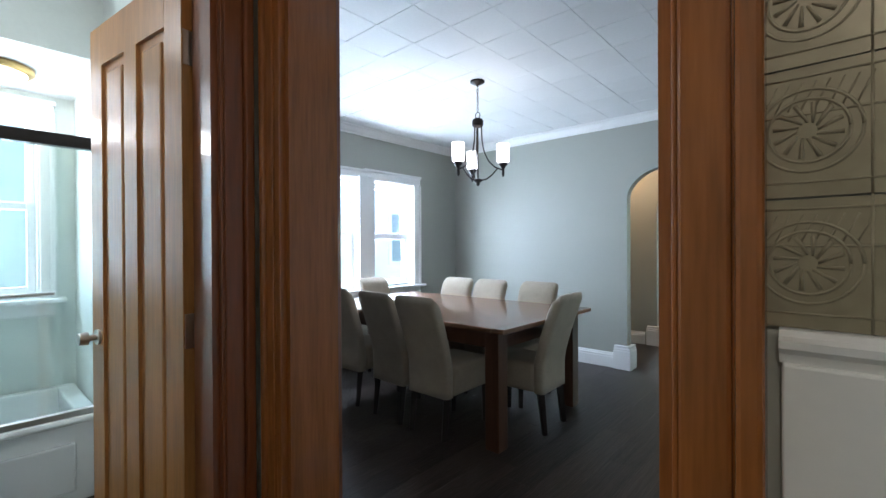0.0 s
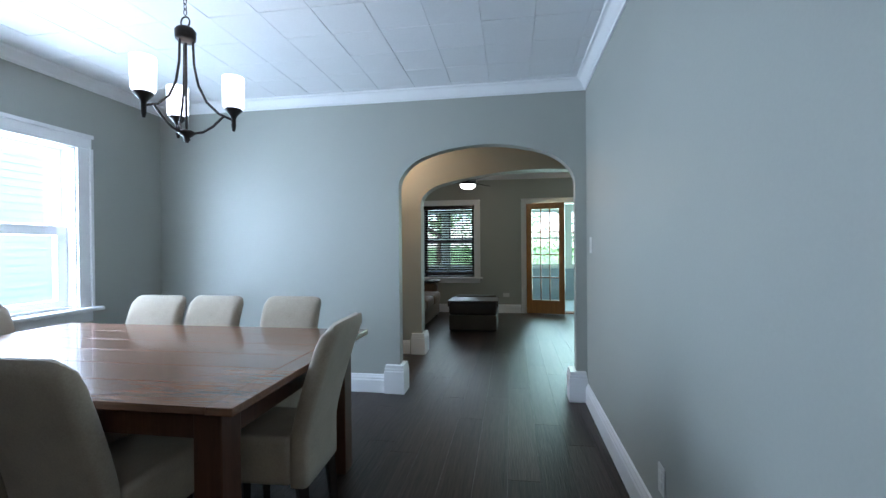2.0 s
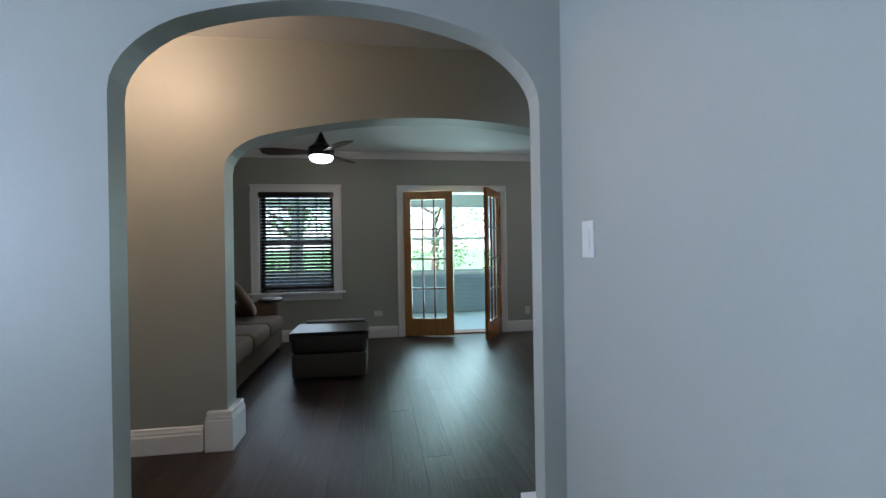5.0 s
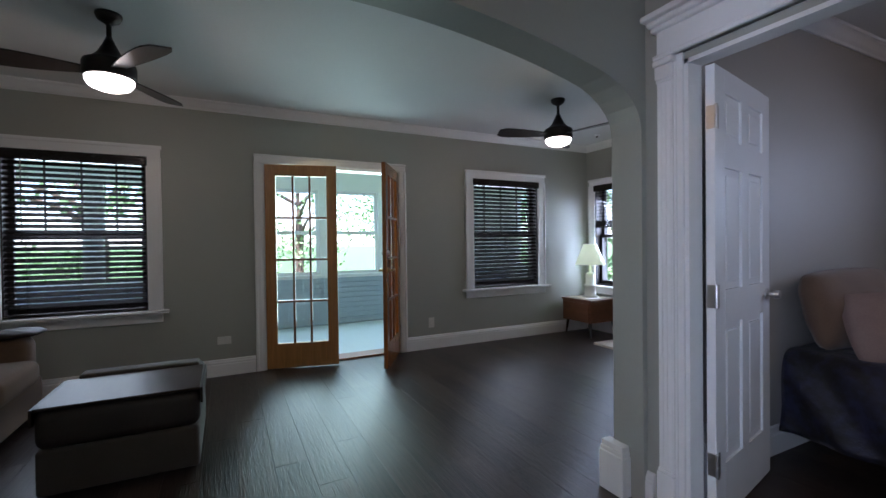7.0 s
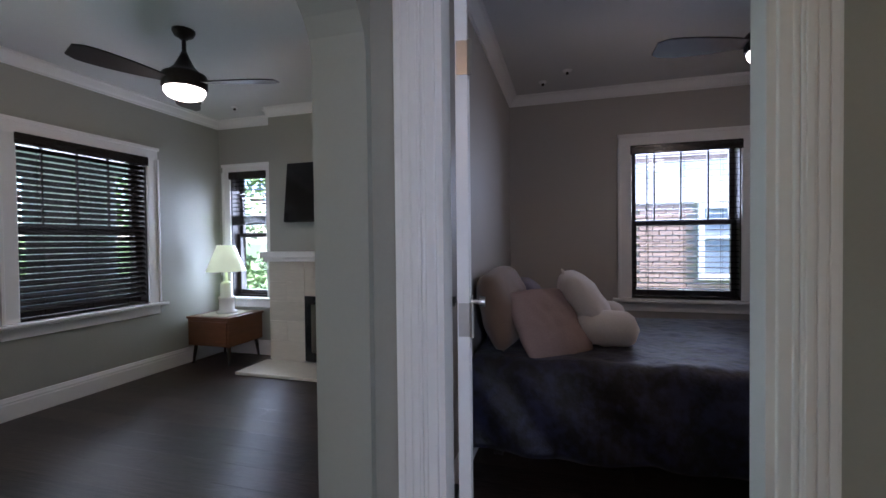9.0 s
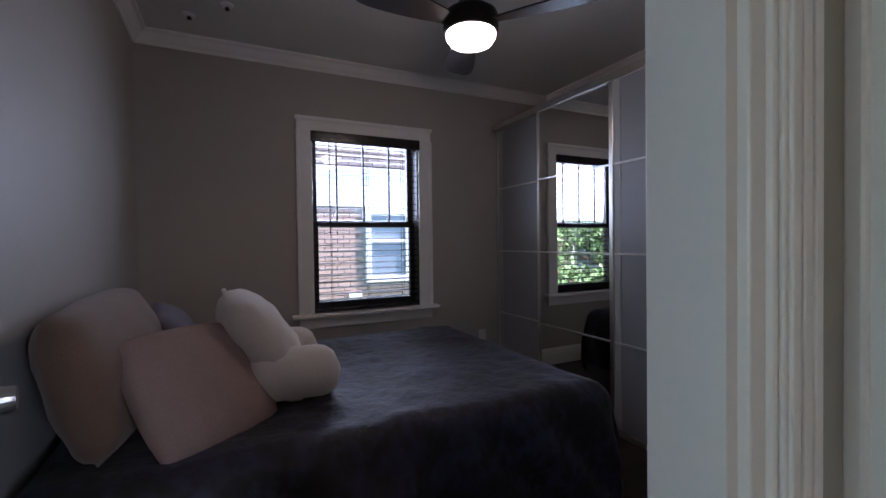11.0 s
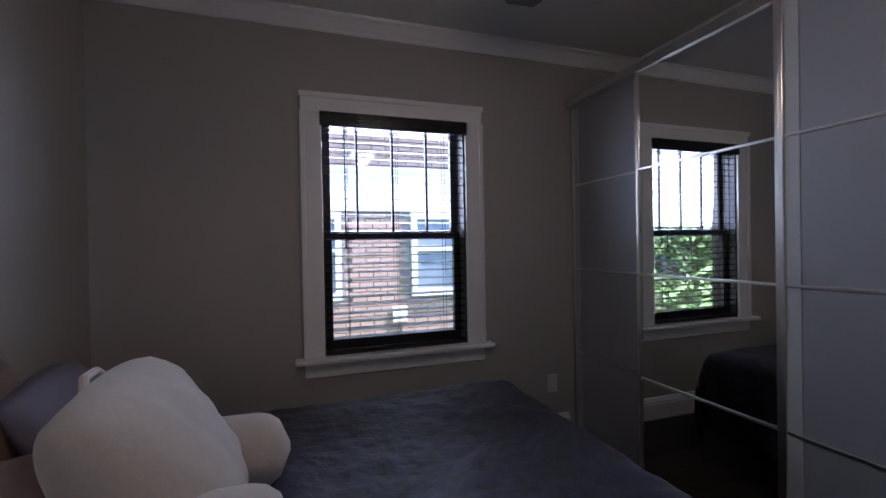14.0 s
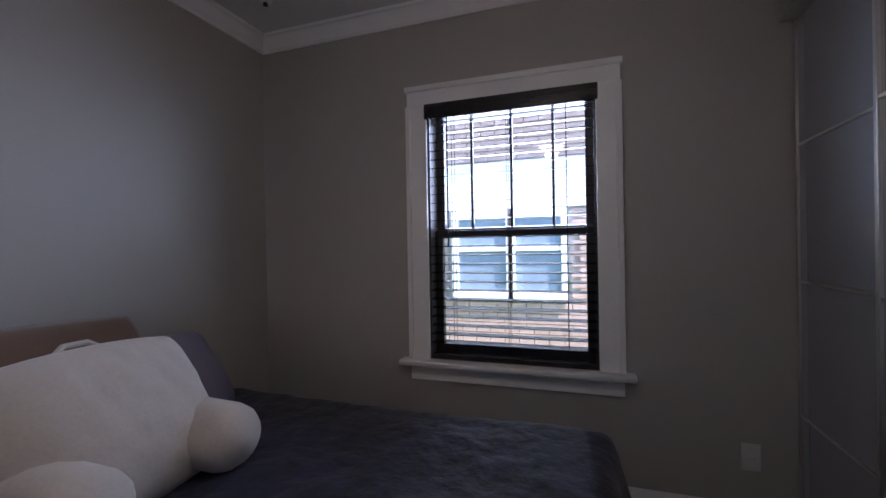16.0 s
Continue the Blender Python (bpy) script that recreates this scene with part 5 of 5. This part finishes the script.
for k, (a, b) in enumerate(PW):
    t = thing("porch_window", pose((a + b) / 2, PY, 0), "white double-hung porch window looking onto trees", "window", "porch windows", "structure")
    h = (b - a) / 2
    bm = bmesh.new()
    for z0, z1, y in ((0.76, 1.42, 0.03), (1.39, 2.06, 0.07)):
        box(bm, -h, y, z0, -h + 0.05, y + 0.035, z1)
        box(bm, h - 0.05, y, z0, h, y + 0.035, z1)
        box(bm, -h + 0.05, y, z0, h - 0.05, y + 0.035, z0 + 0.045)
        box(bm, -h + 0.05, y, z1 - 0.04, h - 0.05, y + 0.035, z1)
    part("sash", bm, TRIM, t)
    bm = bmesh.new()
    box(bm, -h - 0.02, -0.04, 0.73, h + 0.02, 0.03, 0.76, 0.004)
    part("window_sill", bm, TRIM, t)
for k in range(9):
    z = -0.018 + k * 0.08
    bm = bmesh.new()
    prof = ((PY - 0.012, z + 0.08), (PY - 0.03, z + 0.012), (PY - 0.03, z + 0.009), (PY - 0.004, z + 0.009), (PY - 0.004, z), (PY, z), (PY, z + 0.08))
    ends = [[bm.verts.new((x, y, q)) for y, q in prof] for x in (-3.36, 4.16)]
    for i in range(len(prof)):
        j = (i + 1) % len(prof)
        bm.faces.new((ends[0][i], ends[0][j], ends[1][j], ends[1][i]))
    bm.faces.new(ends[0])
    bm.faces.new(ends[1][::-1])
    structure(part("porch_clapboard", bm, SIDING), "blue-grey painted clapboard")


def tree(x, y, h, r, seed, group="street trees"):
    rg = random.Random(seed)
    t = thing("tree", pose(x, y, -0.6), "leafy green deciduous tree on the lawn", "tree", group)
    bm = bmesh.new()
    tube(bm, [(0, 0, 0), (0.05, 0.03, h * 0.3), (0, 0, h * 0.55), (0.1, 0, h * 0.8)], 0.2, 10, 0.05)
    tips = []
    for k in range(9):
        a, z = rg.uniform(0, 6.3), h * rg.uniform(0.28, 0.65)
        tip = (r * 0.75 * math.cos(a), r * 0.75 * math.sin(a), z + h * 0.12)
        tips.append(tip)
        tube(bm, [(0, 0, z), (tip[0] * 0.5, tip[1] * 0.5, z + h * 0.08), tip], 0.07, 6, 0.02)
    part("trunk", bm, BARK, t)
    bm = bmesh.new()
    for k in range(34):
        a, rr = rg.uniform(0, 6.3), r * rg.random() ** 0.5
        leafy(bm, rg, (rr * math.cos(a), rr * math.sin(a), h * rg.uniform(0.22, 0.95)), (r * 0.3, r * 0.3, h * 0.09), 120, 0.15)
    part("crown", bm, TREEL, t)


for k, (x, y, h, r) in enumerate(((-3.2, 16.5, 6.0, 2.4), (1.4, 19, 7, 2.8), (5.0, 16.0, 6, 2.3), (-7.5, 18, 7, 2.8), (9.5, 18.5, 7, 2.8), (6.95, 8.0, 3.4, 1.25), (7.0, 10.0, 3.8, 1.3))):
    tree(x, y, h, r, k)

nh = thing("neighbour_house", pose(8.2, 4.0, -0.6), "tan brick neighbouring house with white windows", "house")
boxpart("wall", (0.06, -8.0, 0, 6, 7.0, 6.4), MORTAR, nh)
boxpart("roof", (-0.5, -8.5, 6.4, 6.5, 7.5, 6.6), DARKW, nh)
# white strip across the wall between lower and upper brickwork
boxpart("white_band", (-0.03, -8.0, 2.42, 0.06, 7.0, 3.1), WSID, nh, "plain white band")
WN = [(0.35, 1.0), (1.12, 1.85), (-1.55, -0.9), (-2.3, -1.68), (4.0, 4.8)]
for a, b in WN:
    w_ = boxpart("window", (-0.01, a, 1.2, 0.062, b, 2.3), REFLG, nh)
    for d in ((-0.05, a - 0.09, 1.1, 0.05, a, 2.4), (-0.05, b, 1.1, 0.05, b + 0.09, 2.4), (-0.05, a, 1.1, 0.05, b, 1.2), (-0.05, a, 2.3, 0.05, b, 2.4), (-0.04, a, 1.8, 0.05, b, 1.86)):
        boxpart("window_frame", d, WSID, w_)
boxpart("vent", (-0.04, -0.72, 0.72, 0.05, -0.5, 0.95), WSID, nh, "white wall vent")
mv, mf = [], []
bm = bmesh.new()
box(bm, -0.01, -0.1, 0, 0.08, 0.1, 0.062)
brick_me = mesh_of("brick", bm, BRICKM)
count = 0
for r in range(86):
    z = 0.02 + r * 0.074
    if 2.36 < z < 3.1:
        continue
    for c in range(-36, 32):
        y = c * 0.212 + (0.106 if r % 2 else 0)
        if any(a - 0.2 < y < b + 0.2 and 1.04 < z < 2.4 for a, b in WN):
            continue
        if -1.5 < y < 2.4 and 0.9 < z < 4.4 and count < 290:
            o = new("brick", brick_me)
            o.parent = nh
            o.matrix_basis = pose(0, y, z)
            count += 1
        else:
            i0 = len(mv)
            mv += [(-0.01, y - 0.1, z), (-0.01, y + 0.1, z), (-0.01, y + 0.1, z + 0.062), (-0.01, y - 0.1, z + 0.062), (0.08, y - 0.1, z), (0.08, y + 0.1, z), (0.08, y + 0.1, z + 0.062), (0.08, y - 0.1, z + 0.062)]
            mf += [tuple(i0 + q for q in f) for f in ((0, 3, 2, 1), (0, 1, 5, 4), (3, 7, 6, 2), (1, 2, 6, 5), (0, 4, 7, 3))]
me = bpy.data.meshes.new("brickwork")
me.from_pydata(mv, [], mf)
me.materials.append(BRICKM)
o = new("brickwork", me)
o.parent = nh
o["kind"] = "stuff"

n2 = thing("neighbour_garage", pose(-8.4, 3.0, -0.6), "white sided neighbouring house in sunlight", "house")
boxpart("wall", (-4, -7, 0, 0, 7, 5.6), WSID, n2)
boxpart("roof", (-4.4, -7.4, 5.6, 0.4, 7.4, 5.75), DARKW, n2)
for k in range(44):
    bm = bmesh.new()
    z = 0.1 + k * 0.125
    v = [bm.verts.new(p) for p in ((0.003, -7, z + 0.125), (0.02, -7, z), (0.0, -7, z), (0.003, 7, z + 0.125), (0.02, 7, z), (0.0, 7, z))]
    for f in ((0, 1, 4, 3), (1, 2, 5, 4), (2, 0, 3, 5)):
        bm.faces.new([v[q] for q in f])
    part("siding_board", bm, WSID, n2)
for y in (1.0, 4.4):
    w_ = boxpart("window", (0.0, y, 1.5, 0.03, y + 0.8, 2.7), REFLG, n2)
    boxpart("window_frame", (0.0, y - 0.1, 1.4, 0.035, y, 2.8), WSID, w_)

# ---- floor planks ----
rp_ = random.Random(7)
plank = {}
PWD = 0.178
nx = int((4.3 + 4.0) / PWD) + 1
for i in range(nx):
    x = -4.0 + i * PWD
    y = YB - 1.46 - rp_.uniform(0, 1.3)
    while y < YF:
        y0, y1 = max(y, -2.2), min(y + 1.5, YF)
        y += 1.5
        if y1 - y0 < 0.03:
            continue
        key = round(y1 - y0, 3)
        if key not in plank:
            bm = bmesh.new()
            a, b, e = 0.0002, PWD - 0.0002, 0.0003
            lo = [bm.verts.new(p) for p in ((a, 0.0003, -0.006), (b, 0.0003, -0.006), (b, key - 0.0003, -0.006), (a, key - 0.0003, -0.006))]
            hi = [bm.verts.new(p) for p in ((a + e, 0.0003 + e, 0), (b - e, 0.0003 + e, 0), (b - e, key - 0.0003 - e, 0), (a + e, key - 0.0003 - e, 0))]
            bm.faces.new(hi)
            for k in range(4):
                bm.faces.new((lo[k], lo[(k + 1) % 4], hi[(k + 1) % 4], hi[k]))
            plank[key] = mesh_of("plank", bm, FLOORM)
        o = new("plank", plank[key])
        o.parent = floor
        o.matrix_basis = pose(x, y0, 0)
